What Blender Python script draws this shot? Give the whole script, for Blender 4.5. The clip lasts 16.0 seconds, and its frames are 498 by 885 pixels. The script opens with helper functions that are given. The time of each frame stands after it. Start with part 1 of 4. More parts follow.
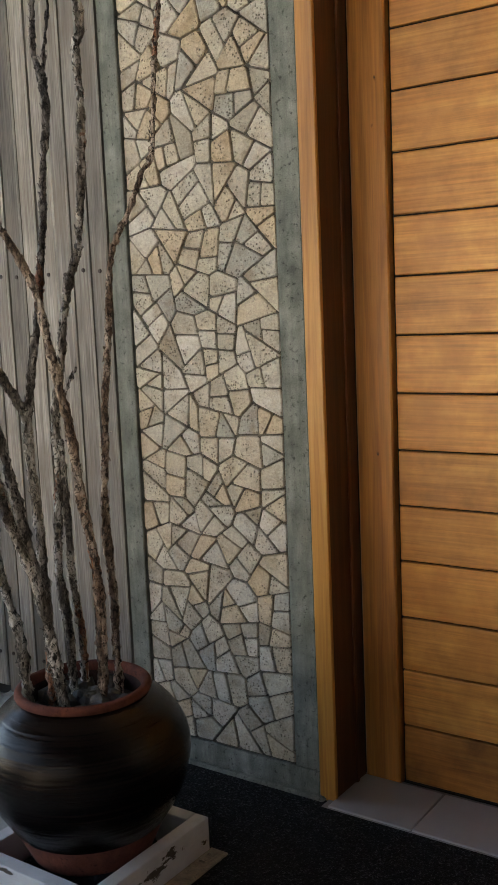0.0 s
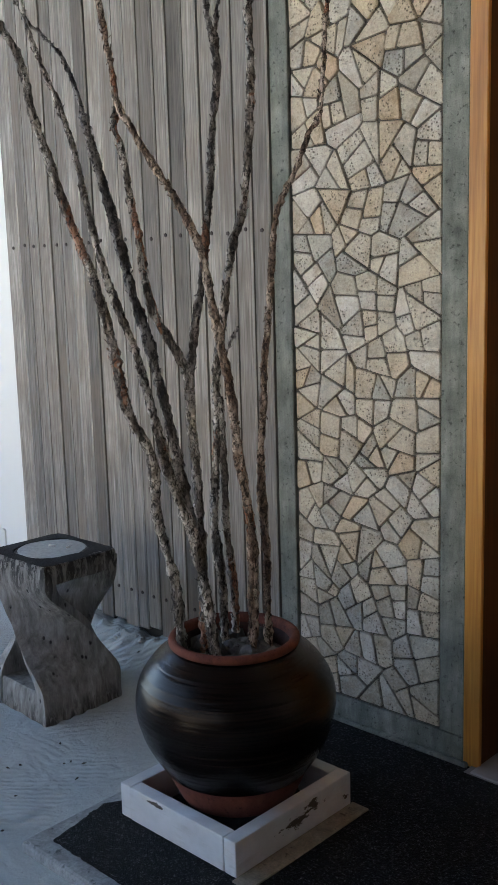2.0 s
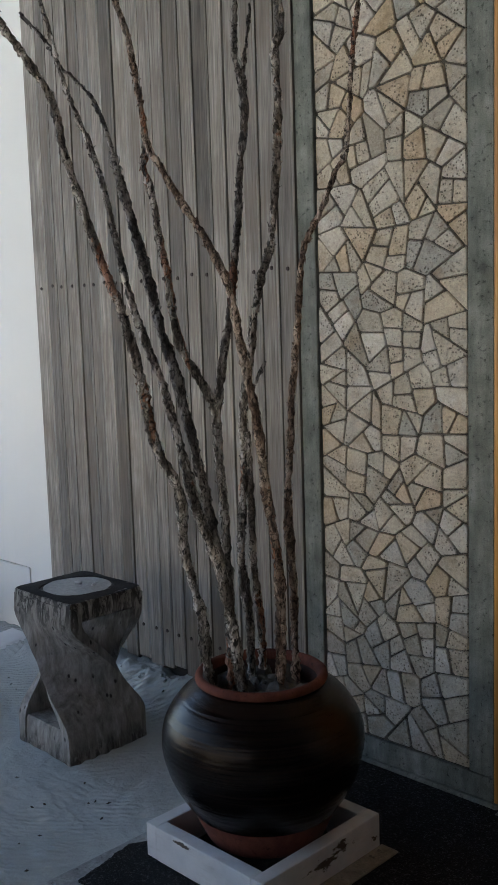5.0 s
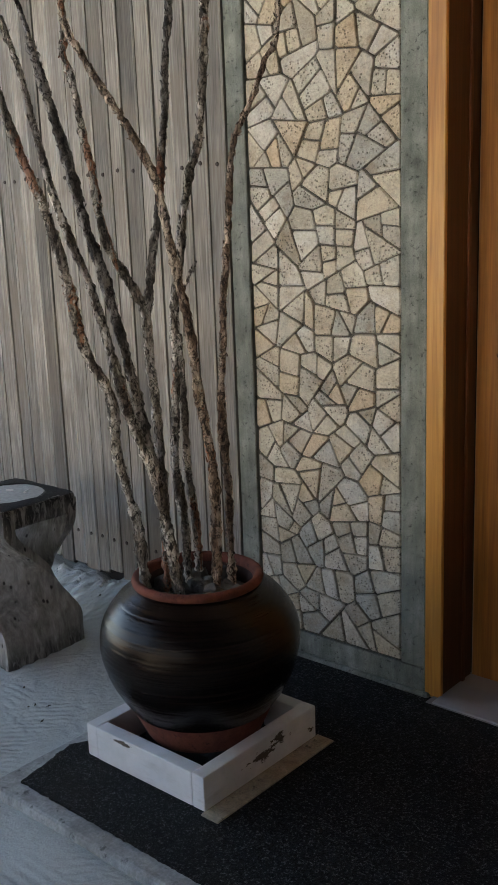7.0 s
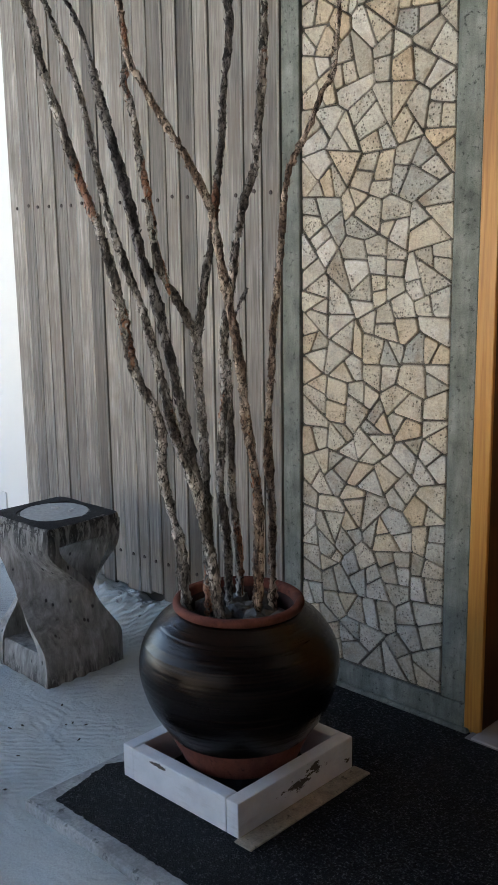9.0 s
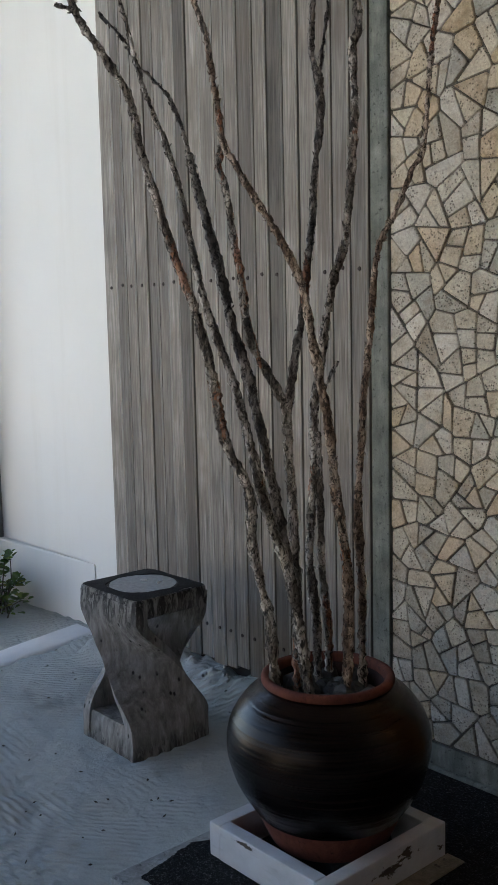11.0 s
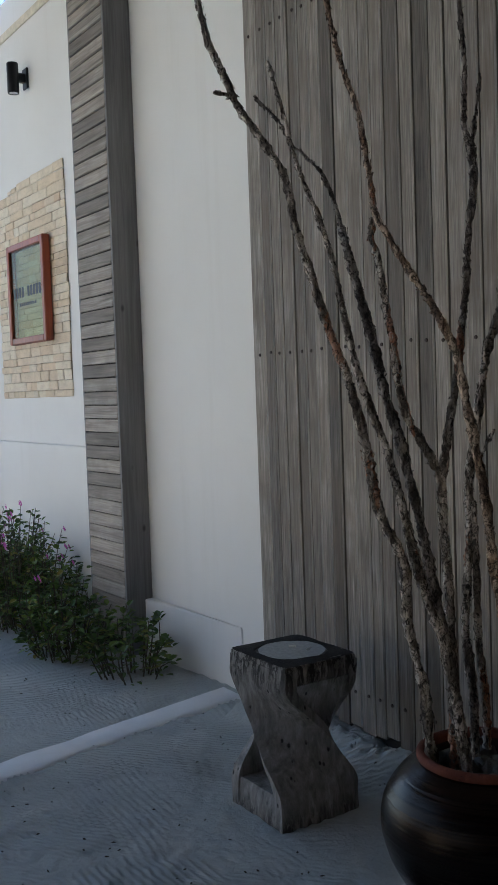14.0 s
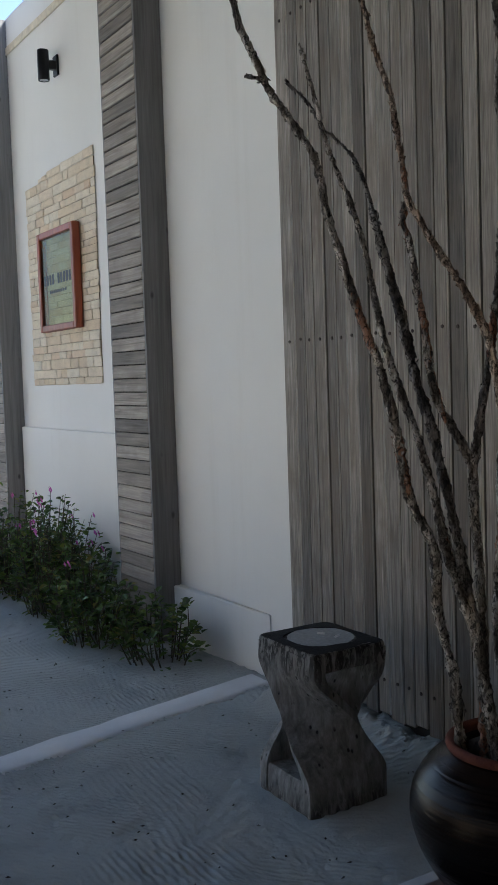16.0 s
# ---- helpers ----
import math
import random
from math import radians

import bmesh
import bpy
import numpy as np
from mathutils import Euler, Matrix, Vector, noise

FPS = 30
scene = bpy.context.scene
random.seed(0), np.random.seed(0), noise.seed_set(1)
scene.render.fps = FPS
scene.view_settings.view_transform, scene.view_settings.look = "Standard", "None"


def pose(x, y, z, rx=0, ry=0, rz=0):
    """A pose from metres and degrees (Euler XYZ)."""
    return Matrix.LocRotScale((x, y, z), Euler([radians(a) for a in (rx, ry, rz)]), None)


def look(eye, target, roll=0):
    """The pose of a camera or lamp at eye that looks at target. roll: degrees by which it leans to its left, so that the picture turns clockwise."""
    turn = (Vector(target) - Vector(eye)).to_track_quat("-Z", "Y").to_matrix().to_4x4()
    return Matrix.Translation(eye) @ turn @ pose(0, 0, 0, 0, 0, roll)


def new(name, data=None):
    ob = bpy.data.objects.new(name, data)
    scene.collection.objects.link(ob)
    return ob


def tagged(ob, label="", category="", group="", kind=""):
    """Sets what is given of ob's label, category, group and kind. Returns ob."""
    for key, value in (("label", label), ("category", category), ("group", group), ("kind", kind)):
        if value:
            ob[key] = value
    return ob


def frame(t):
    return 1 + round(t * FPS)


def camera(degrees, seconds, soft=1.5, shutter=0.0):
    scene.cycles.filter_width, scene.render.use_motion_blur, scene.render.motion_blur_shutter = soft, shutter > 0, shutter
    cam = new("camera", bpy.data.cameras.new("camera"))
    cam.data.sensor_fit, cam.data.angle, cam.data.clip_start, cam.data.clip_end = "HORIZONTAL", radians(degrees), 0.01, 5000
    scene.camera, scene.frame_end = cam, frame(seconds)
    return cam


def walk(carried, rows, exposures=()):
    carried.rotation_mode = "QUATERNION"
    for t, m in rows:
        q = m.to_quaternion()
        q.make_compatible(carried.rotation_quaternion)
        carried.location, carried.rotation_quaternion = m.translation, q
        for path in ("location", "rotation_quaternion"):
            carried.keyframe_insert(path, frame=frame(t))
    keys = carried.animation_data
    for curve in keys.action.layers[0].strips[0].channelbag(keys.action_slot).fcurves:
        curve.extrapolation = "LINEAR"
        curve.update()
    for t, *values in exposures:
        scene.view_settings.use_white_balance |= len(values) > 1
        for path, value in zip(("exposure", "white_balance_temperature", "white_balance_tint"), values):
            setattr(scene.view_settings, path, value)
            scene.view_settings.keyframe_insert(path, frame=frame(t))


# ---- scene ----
cam = camera(28.7, 16.0, 1.1)
PATH = [
    (0, (1.408, -2.384, 1.464), (0.269, -0.761, 1.203), -2.4),
    (0.5, (1.412, -2.384, 1.464), (0.17, -0.839, 1.2), -2.0),
    (1, (1.407, -2.399, 1.449), (0.095, -0.922, 1.142), -1.5),
    (1.5, (1.403, -2.403, 1.472), (0.071, -0.954, 1.123), -1.9),
    (2, (1.402, -2.413, 1.478), (0.035, -0.992, 1.14), -1.6),
    (2.5, (1.4, -2.416, 1.489), (-0.002, -1.027, 1.16), -1.7),
    (3, (1.396, -2.418, 1.485), (-0.034, -1.057, 1.164), -1.7),
    (5.5, (1.396, -2.431, 1.455), (-0.001, -1.02, 1.214), -1.9),
    (6, (1.386, -2.416, 1.457), (0.02, -0.99, 1.14), -2.1),
    (6.5, (1.376, -2.414, 1.45), (0.05, -0.97, 1.054), -2.2),
    (7, (1.374, -2.409, 1.451), (0.089, -0.944, 1.002), -2.1),
    (7.5, (1.38, -2.409, 1.446), (0.121, -0.927, 0.975), -2.5),
    (8, (1.382, -2.41, 1.449), (0.111, -0.934, 0.996), -1.7),
    (8.5, (1.379, -2.415, 1.454), (0.072, -0.961, 1.028), -1.4),
    (9, (1.374, -2.421, 1.458), (0.018, -1.006, 1.06), -0.8),
    (11.5, (1.369, -2.451, 1.447), (-0.156, -1.171, 1.258), -1.8),
    (12, (1.371, -2.462, 1.451), (-0.192, -1.222, 1.307), -2.2),
    (12.5, (1.366, -2.465, 1.457), (-0.232, -1.27, 1.322), -2.2),
    (13, (1.362, -2.468, 1.464), (-0.276, -1.326, 1.351), -2.4),
    (13.5, (1.359, -2.474, 1.477), (-0.306, -1.37, 1.369), -2.0),
    (14, (1.356, -2.475, 1.473), (-0.314, -1.38, 1.363), -2.0),
    (14.5, (1.357, -2.478, 1.479), (-0.319, -1.394, 1.358), -2.1),
    (15, (1.355, -2.478, 1.473), (-0.321, -1.394, 1.351), -2.0),
    (15.5, (1.352, -2.48, 1.47), (-0.334, -1.412, 1.341), -1.8),
    (16, (1.349, -2.475, 1.467), (-0.351, -1.431, 1.335), -1.9),
]
EXPOSURES = [(0.0, 2.86, 6950, 10), (0.5, 2.86, 6450, 10), (1.5, 2.93, 6250, 10), (2.5, 2.71, 6050, 10), (3.0, 2.59, 6050, 10), (5.5, 2.28, 6300, 10), (6.5, 2.76, 6550, 10),
             (7.0, 2.91, 6750, 10), (8.0, 3.09, 6800, 10), (9.0, 3.06, 6300, 10), (11.5, 2.21, 6200, 10), (12.5, 1.93, 6100, 10), (13.0, 1.81, 6150, 10), (16.0, 1.42, 6200, 10)]
walk(cam, [(t, look(eye, target, roll)) for t, eye, target, roll in PATH], EXPOSURES)

# ---- world and sun: open shade, the sun stands behind the building ----
SUN_EL, SUN_AZ = radians(52), radians(35)
world = bpy.data.worlds.new("sky")
scene.world = world
world.use_nodes = True
wt = world.node_tree
sky = wt.nodes.new("ShaderNodeTexSky")
sky.sky_type = "NISHITA"
sky.sun_disc = False
sky.sun_elevation, sky.sun_rotation = SUN_EL, SUN_AZ
sky.air_density, sky.dust_density, sky.ozone_density = 1.0, 1.5, 1.0
wt.links.new(sky.outputs[0], wt.nodes["Background"].inputs[0])
wt.nodes["Background"].inputs[1].default_value = 0.15
sun_data = bpy.data.lights.new("sun", "SUN")
sun_data.energy, sun_data.angle, sun_data.color = 5.0, radians(0.5), (1.0, 0.96, 0.90)
sun = new("sun", sun_data)
sun_way = Vector((math.sin(SUN_AZ) * math.cos(SUN_EL), math.cos(SUN_AZ) * math.cos(SUN_EL), math.sin(SUN_EL)))
sun.matrix_world = look(sun_way * 20, (0, 0, 0))


# ---- materials ----
class Nodes:
    def __init__(self, name):
        self.m = bpy.data.materials.new(name)
        self.m.use_nodes = True
        self.t = self.m.node_tree
        self.b = self.t.nodes["Principled BSDF"]
        self.co = self.t.nodes.new("ShaderNodeTexCoord").outputs["Object"]

    def link(self, a, b):
        self.t.links.new(a, b)

    def mapped(self, scale=(1, 1, 1), shift=None, rot=(0, 0, 0)):
        n = self.t.nodes.new("ShaderNodeMapping")
        n.inputs["Scale"].default_value = scale
        n.inputs["Rotation"].default_value = rot
        self.link(self.co, n.inputs["Vector"])
        if shift is not None:
            v = self.t.nodes.new("ShaderNodeVectorMath")
            v.operation = "MULTIPLY"
            v.inputs[1].default_value = (17.3, 31.7, 23.1)
            c = self.t.nodes.new("ShaderNodeCombineXYZ")
            for i in range(3):
                self.link(shift, c.inputs[i])
            self.link(c.outputs[0], v.inputs[0])
            self.link(v.outputs[0], n.inputs["Location"])
        return n.outputs[0]

    def rand(self):
        return self.t.nodes.new("ShaderNodeObjectInfo").outputs["Random"]

    def noise(self, vec, scale, detail=6, rough=0.6, dist=0.0):
        n = self.t.nodes.new("ShaderNodeTexNoise")
        n.inputs["Scale"].default_value = scale
        n.inputs["Detail"].default_value = detail
        n.inputs["Roughness"].default_value = rough
        n.inputs["Distortion"].default_value = dist
        self.link(vec, n.inputs["Vector"])
        return n.outputs["Fac"]

    def voronoi(self, vec, scale, feature="F1"):
        n = self.t.nodes.new("ShaderNodeTexVoronoi")
        n.feature = feature
        n.inputs["Scale"].default_value = scale
        self.link(vec, n.inputs["Vector"])
        return n.outputs["Distance"]

    def ramp(self, fac, stops):
        n = self.t.nodes.new("ShaderNodeValToRGB")
        e = n.color_ramp.elements
        while len(e) < len(stops):
            e.new(0.5)
        for el, (p, c) in zip(e, stops):
            el.position = p
            el.color = (*c, 1) if isinstance(c, tuple) else (c, c, c, 1)
        self.link(fac, n.inputs[0])
        return n.outputs[0]

    def mix(self, fac, a, b, mode="MIX"):
        n = self.t.nodes.new("ShaderNodeMix")
        n.data_type, n.blend_type = "RGBA", mode
        for v, s in ((fac, n.inputs["Factor"]), (a, n.inputs[6]), (b, n.inputs[7])):
            if isinstance(v, (int, float)):
                s.default_value = v
            elif isinstance(v, tuple):
                s.default_value = (*v, 1)
            else:
                self.link(v, s)
        return n.outputs[2]

    def math(self, op, a, b=0.0):
        n = self.t.nodes.new("ShaderNodeMath")
        n.operation = op
        for v, s in ((a, n.inputs[0]), (b, n.inputs[1])):
            if isinstance(v, (int, float)):
                s.default_value = v
            else:
                self.link(v, s)
        return n.outputs[0]

    def axis(self, i):
        n = self.t.nodes.new("ShaderNodeSeparateXYZ")
        self.link(self.co, n.inputs[0])
        return n.outputs[i]

    def bump(self, height, strength=0.3, dist=0.005):
        n = self.t.nodes.new("ShaderNodeBump")
        n.inputs["Strength"].default_value = strength
        n.inputs["Distance"].default_value = dist
        self.link(height, n.inputs["Height"])
        self.link(n.outputs[0], self.b.inputs["Normal"])

    def done(self, colour, rough=0.8, metal=0.0, spec=0.5):
        for v, k in ((colour, "Base Color"), (rough, "Roughness")):
            s = self.b.inputs[k]
            if isinstance(v, tuple):
                s.default_value = (*v, 1)
            elif isinstance(v, (int, float)):
                s.default_value = v
            else:
                self.link(v, s)
        self.b.inputs["Metallic"].default_value = metal
        self.b.inputs["Specular IOR Level"].default_value = spec
        return self.m


def mat_concrete(name, a, b, c, scale=1.0, bump=0.4):
    n = Nodes(name)
    v = n.mapped()
    big = n.ramp(n.noise(v, 3.0 * scale, 5), [(0.3, a), (0.55, b), (0.75, c)])
    fine = n.noise(v, 90 * scale, 8, 0.7)
    big = n.mix(0.55, big, n.ramp(n.noise(n.mapped((9, 9, 1.1)), 1.5 * scale, 6, 0.7), [(0.3, 0.25), (0.7, 0.8)]), "OVERLAY")
    pits = n.ramp(n.noise(v, 28 * scale, 4, 0.65), [(0.31, 0.15), (0.41, 1.0)])
    col = n.mix(0.45, big, n.ramp(fine, [(0.3, 0.3), (0.7, 0.9)]), "OVERLAY")
    col = n.mix(0.7, col, pits, "MULTIPLY")
    n.bump(n.mix(0.5, fine, pits), bump, 0.004)
    return n.done(col, 0.88, spec=0.3)


def mat_stone():
    n = Nodes("limestone")
    r = n.rand()
    v = n.mapped((1, 1, 1), r)
    tone = n.ramp(r, [(0.0, (0.52, 0.42, 0.285)), (0.2, (0.60, 0.56, 0.475)), (0.4, (0.40, 0.36, 0.29)),
                      (0.6, (0.66, 0.62, 0.55)), (0.72, (0.41, 0.40, 0.36)), (0.85, (0.57, 0.52, 0.42)), (1.0, (0.54, 0.43, 0.30))])
    big = n.ramp(n.noise(v, 14, 5, 0.65), [(0.28, (0.62, 0.55, 0.47)), (0.5, (0.95, 0.93, 0.9)), (0.72, (1.12, 1.1, 1.08))])
    col = n.mix(1.0, tone, big, "MULTIPLY")
    warm = n.ramp(n.noise(v, 16, 4), [(0.52, 0.0), (0.77, 0.45)])
    col = n.mix(warm, col, (0.44, 0.32, 0.19))
    patch = n.ramp(n.noise(v, 11, 3), [(0.43, 0.0), (0.56, 1.0)])
    speck = n.ramp(n.voronoi(v, 105), [(0.18, 1.0), (0.36, 0.0)])
    speck = n.math("MULTIPLY", speck, patch)
    col = n.mix(n.math("MULTIPLY", speck, 0.8), col, (0.085, 0.072, 0.055))
    fine = n.noise(v, 120, 8, 0.7)
    col = n.mix(0.6, col, n.ramp(fine, [(0.3, 0.25), (0.7, 0.8)]), "OVERLAY")
    n.bump(n.math("SUBTRACT", fine, speck), 0.7, 0.005)
    return n.done(col, 0.85, spec=0.3)


def mat_wood(name, tones, grain_axis, rough=0.55, scale=1.0, bump=0.25, knots=True, line=0.5, spec=0.4, stain=None, spread=1.0):
    """Wood with grain along one axis (0 x, 1 y, 2 z); tones from dark to light."""
    n = Nodes(name)
    r = n.rand()
    s = [26.0 * scale] * 3
    s[grain_axis] = 1.6 * scale
    v = n.mapped(tuple(s), r)
    g = n.noise(v, 1.0, 8, 0.62, 0.8)
    s2 = [140.0 * scale] * 3
    s2[grain_axis] = 4.0 * scale
    fine = n.noise(n.mapped(tuple(s2), r), 1.0, 5, 0.6)
    col = n.ramp(g, [(0.28, tones[0]), (0.5, tones[1]), (0.72, tones[2])])
    col = n.mix(line, col, n.ramp(fine, [(0.3, 0.3), (0.65, 0.75)]), "OVERLAY")
    tint = n.ramp(r, [(0.0, 1 - 0.32 * spread), (0.5, 0.97), (1.0, 1 + 0.15 * spread)])
    col = n.mix(1.0, col, tint, "MULTIPLY")
    if knots:
        s3 = [9.0] * 3
        s3[grain_axis] = 5.0
        k = n.ramp(n.voronoi(n.mapped(tuple(s3), r), 1.0), [(0.05, 1.0), (0.13, 0.0)])
        col = n.mix(n.math("MULTIPLY", k, 0.75), col, tuple(0.3 * t for t in tones[0]))
    if name.startswith("honey_door"):
        fleck = n.ramp(n.noise(n.mapped((1, 1, 1), r), 34, 7, 0.78), [(0.66, 0.0), (0.72, 0.75)])
        worn = n.ramp(n.noise(n.mapped((1, 1, 1), r), 5, 3), [(0.46, 0.0), (0.62, 1.0)])
        col = n.mix(n.math("MULTIPLY", fleck, worn), col, (0.06, 0.022, 0.008))
        col = n.mix(0.35, col, n.ramp(n.noise(n.mapped((1, 1, 1), r), 16, 5, 0.6), [(0.3, 0.2), (0.7, 0.8)]), "OVERLAY")
    elif name in ("bright_trim", "honey_jamb", "brown_reveal"):
        s4 = [1.0] * 3
        s4[grain_axis] = 0.35
        hole = n.ramp(n.voronoi(n.mapped(tuple(s4), r), 24), [(0.09, 1.0), (0.13, 0.0)])
        rare = n.ramp(n.noise(n.mapped((1, 1, 1), r), 9, 2), [(0.60, 0.0), (0.64, 1.0)])
        col = n.mix(n.math("MULTIPLY", n.math("MULTIPLY", hole, rare), 0.9), col, (0.03, 0.012, 0.006))
    if stain:
        st = n.ramp(n.noise(n.mapped((1, 1, 1), r), 3.5, 5), [(0.45, 0.0), (0.7, 0.7)])
        col = n.mix(st, col, stain)
    n.bump(n.mix(0.5, g, fine), bump, 0.003)
    return n.done(col, rough, spec=spec)


def mat_plain(name, colour, rough=0.6, metal=0.0, var=0.15, scale=20, bump=0.1, spec=0.5):
    n = Nodes(name)
    v = n.mapped()
    a = n.noise(v, scale, 6, 0.65)
    col = n.ramp(a, [(0.3, tuple(c * (1 - var) for c in colour)), (0.7, tuple(min(1, c * (1 + var)) for c in colour))])
    n.bump(n.noise(v, scale * 5, 6), bump, 0.003)
    return n.done(col, rough, metal, spec)


def mat_white_wall():
    n = Nodes("white_render")
    v = n.mapped()
    big = n.ramp(n.noise(v, 0.9, 5), [(0.3, (0.80, 0.795, 0.76)), (0.7, (0.85, 0.85, 0.82))])
    drip = n.ramp(n.noise(n.mapped((5, 5, 0.4)), 1.0, 6, 0.7), [(0.55, 0.0), (0.85, 0.28)])
    col = n.mix(drip, big, (0.62, 0.59, 0.52))
    scuff = n.ramp(n.noise(v, 9, 7, 0.75), [(0.66, 0.0), (0.74, 0.45)])
    low = n.ramp(n.axis(2), [(0.02, 1.0), (0.34, 0.0)])
    col = n.mix(n.math("MULTIPLY", scuff, low), col, (0.28, 0.26, 0.23))
    n.bump(n.noise(v, 28, 8, 0.7), 0.25, 0.006)
    return n.done(col, 0.85, spec=0.25)


def mat_sand():
    n = Nodes("sand")
    v = n.mapped()
    big = n.ramp(n.noise(v, 1.3, 6, 0.6), [(0.3, (0.38, 0.40, 0.39)), (0.7, (0.51, 0.535, 0.52))])
    fine = n.noise(v, 260, 4, 0.7)
    col = n.mix(0.5, big, n.ramp(fine, [(0.3, 0.3), (0.7, 0.75)]), "OVERLAY")
    bits = n.ramp(n.voronoi(v, 26), [(0.03, 1.0), (0.06, 0.0)])
    bits = n.math("MULTIPLY", bits, n.ramp(n.noise(v, 5, 3), [(0.5, 0.0), (0.62, 1.0)]))
    col = n.mix(n.math("MULTIPLY", bits, 0.8), col, (0.09, 0.075, 0.06))
    rakes = []
    for kind, shift, rot, size, lo in (("BANDS", 0.0, 0.9, 13.0, 0.44), ("RINGS", 2.3, 0.0, 12.0, 0.56)):
        w = n.t.nodes.new("ShaderNodeTexWave")
        w.wave_type = kind
        w.inputs["Scale"].default_value = size
        w.inputs["Distortion"].default_value = 2.2
        w.inputs["Detail"].default_value = 4
        w.inputs["Detail Scale"].default_value = 0.5
        mp = n.t.nodes.new("ShaderNodeMapping")
        mp.inputs["Location"].default_value = (shift, 0.4 * shift, 0)
        mp.inputs["Rotation"].default_value = (0, 0, rot)
        n.link(n.co, mp.inputs["Vector"])
        n.link(mp.outputs[0], w.inputs["Vector"])
        mask = n.ramp(n.noise(mp.outputs[0], 1.4, 2), [(lo, 0.0), (lo + 0.1, 1.0)])
        rakes.append(n.math("MULTIPLY", w.outputs["Fac"], mask))
    rake = n.math("MAXIMUM", rakes[0], rakes[1])
    foot = n.noise(v, 7, 5, 0.6)
    crumbs = n.noise(v, 45, 5, 0.7)
    h = n.math("ADD", n.math("MULTIPLY", rake, 0.34), n.math("MULTIPLY", foot, 1.7))
    h = n.math("ADD", h, n.math("MULTIPLY", crumbs, 0.55))
    h = n.math("ADD", h, n.math("MULTIPLY", fine, 0.15))
    n.bump(h, 0.8, 0.014)
    return n.done(col, 0.95, spec=0.15)


def mat_mat():
    n = Nodes("rubber_grit")
    v = n.mapped()
    g = n.voronoi(v, 190)
    f = n.noise(v, 170, 5, 0.75)
    col = n.ramp(f, [(0.42, (0.002, 0.0022, 0.0026)), (0.56, (0.010, 0.0105, 0.012)), (0.64, (0.11, 0.114, 0.122))])
    dust = n.ramp(n.noise(v, 2.2, 6, 0.65), [(0.55, 0.0), (0.85, 0.15)])
    col = n.mix(dust, col, (0.06, 0.06, 0.06))
    grit = n.ramp(n.voronoi(v, 38), [(0.025, 1.0), (0.05, 0.0)])
    grit = n.math("MULTIPLY", grit, n.ramp(n.noise(v, 7, 2), [(0.55, 0.0), (0.62, 1.0)]))
    col = n.mix(grit, col, (0.35, 0.34, 0.31))
    n.bump(n.math("ADD", g, f), 0.9, 0.005)
    return n.done(col, 0.92, spec=0.22)


def mat_glaze():
    n = Nodes("dark_glaze")
    rings = n.noise(n.mapped((0.8, 0.8, 110)), 1.0, 6, 0.75, 0.15)
    v = n.mapped()
    col = n.ramp(rings, [(0.35, (0.003, 0.002, 0.0018)), (0.5, (0.008, 0.005, 0.0042)), (0.68, (0.019, 0.011, 0.008))])
    blot = n.ramp(n.noise(n.mapped((4, 4, 9)), 1.0, 5), [(0.5, 0.0), (0.75, 0.5)])
    col = n.mix(blot, col, (0.012, 0.0072, 0.0055))
    rough = n.ramp(n.noise(n.mapped((3, 3, 60)), 1.0, 4), [(0.3, 0.10), (0.7, 0.22)])
    n.b.inputs["Specular Tint"].default_value = (1.0, 0.88, 0.74, 1)
    n.bump(n.mix(0.35, rings, n.noise(n.mapped((1, 1, 2)), 190, 5, 0.75)), 0.3, 0.004)
    return n.done(col, rough, spec=0.21)


def mat_bark(name, dark, mid, light, orange):
    n = Nodes(name)
    deep = tuple(0.5 * d for d in dark)
    zone = n.noise(n.mapped((1, 1, 0.30)), 34, 4, 0.55, 0.3)
    col = n.ramp(zone, [(0.38, tuple(0.5 * d + 0.5 * m for d, m in zip(dark, mid))), (0.47, mid), (0.56, light)])
    fine = n.noise(n.mapped((1, 1, 0.30)), 160, 6, 0.7)
    col = n.mix(0.55, col, n.ramp(fine, [(0.34, 0.15), (0.66, 0.9)]), "OVERLAY")
    peel = n.math("ADD", n.noise(n.mapped((1, 1, 0.2)), 15, 2, 0.5), n.math("MULTIPLY", n.noise(n.mapped(), 70, 4), 0.2))
    o = n.ramp(peel, [(0.755, 0.0), (0.775, 1.0)])
    col = n.mix(n.math("MULTIPLY", o, 0.75), col, orange)
    chip = n.ramp(n.noise(n.mapped((1, 1, 0.6)), 84, 5, 0.7, 0.6), [(0.425, 1.0), (0.455, 0.0)])
    edge = n.ramp(n.math("ABSOLUTE", n.math("SUBTRACT", n.noise(n.mapped((1, 1, 1.0)), 38, 5, 0.65, 0.8), 0.52)), [(0.010, 1.0), (0.020, 0.0)])
    crack = n.math("MAXIMUM", chip, n.math("MULTIPLY", edge, 0.9))
    col = n.mix(n.math("MULTIPLY", crack, 0.92), col, deep)
    n.bump(n.math("SUBTRACT", n.mix(0.6, zone, fine), n.math("MULTIPLY", crack, 0.9)), 1.0, 0.007)
    return n.done(col, 0.82, spec=0.3)


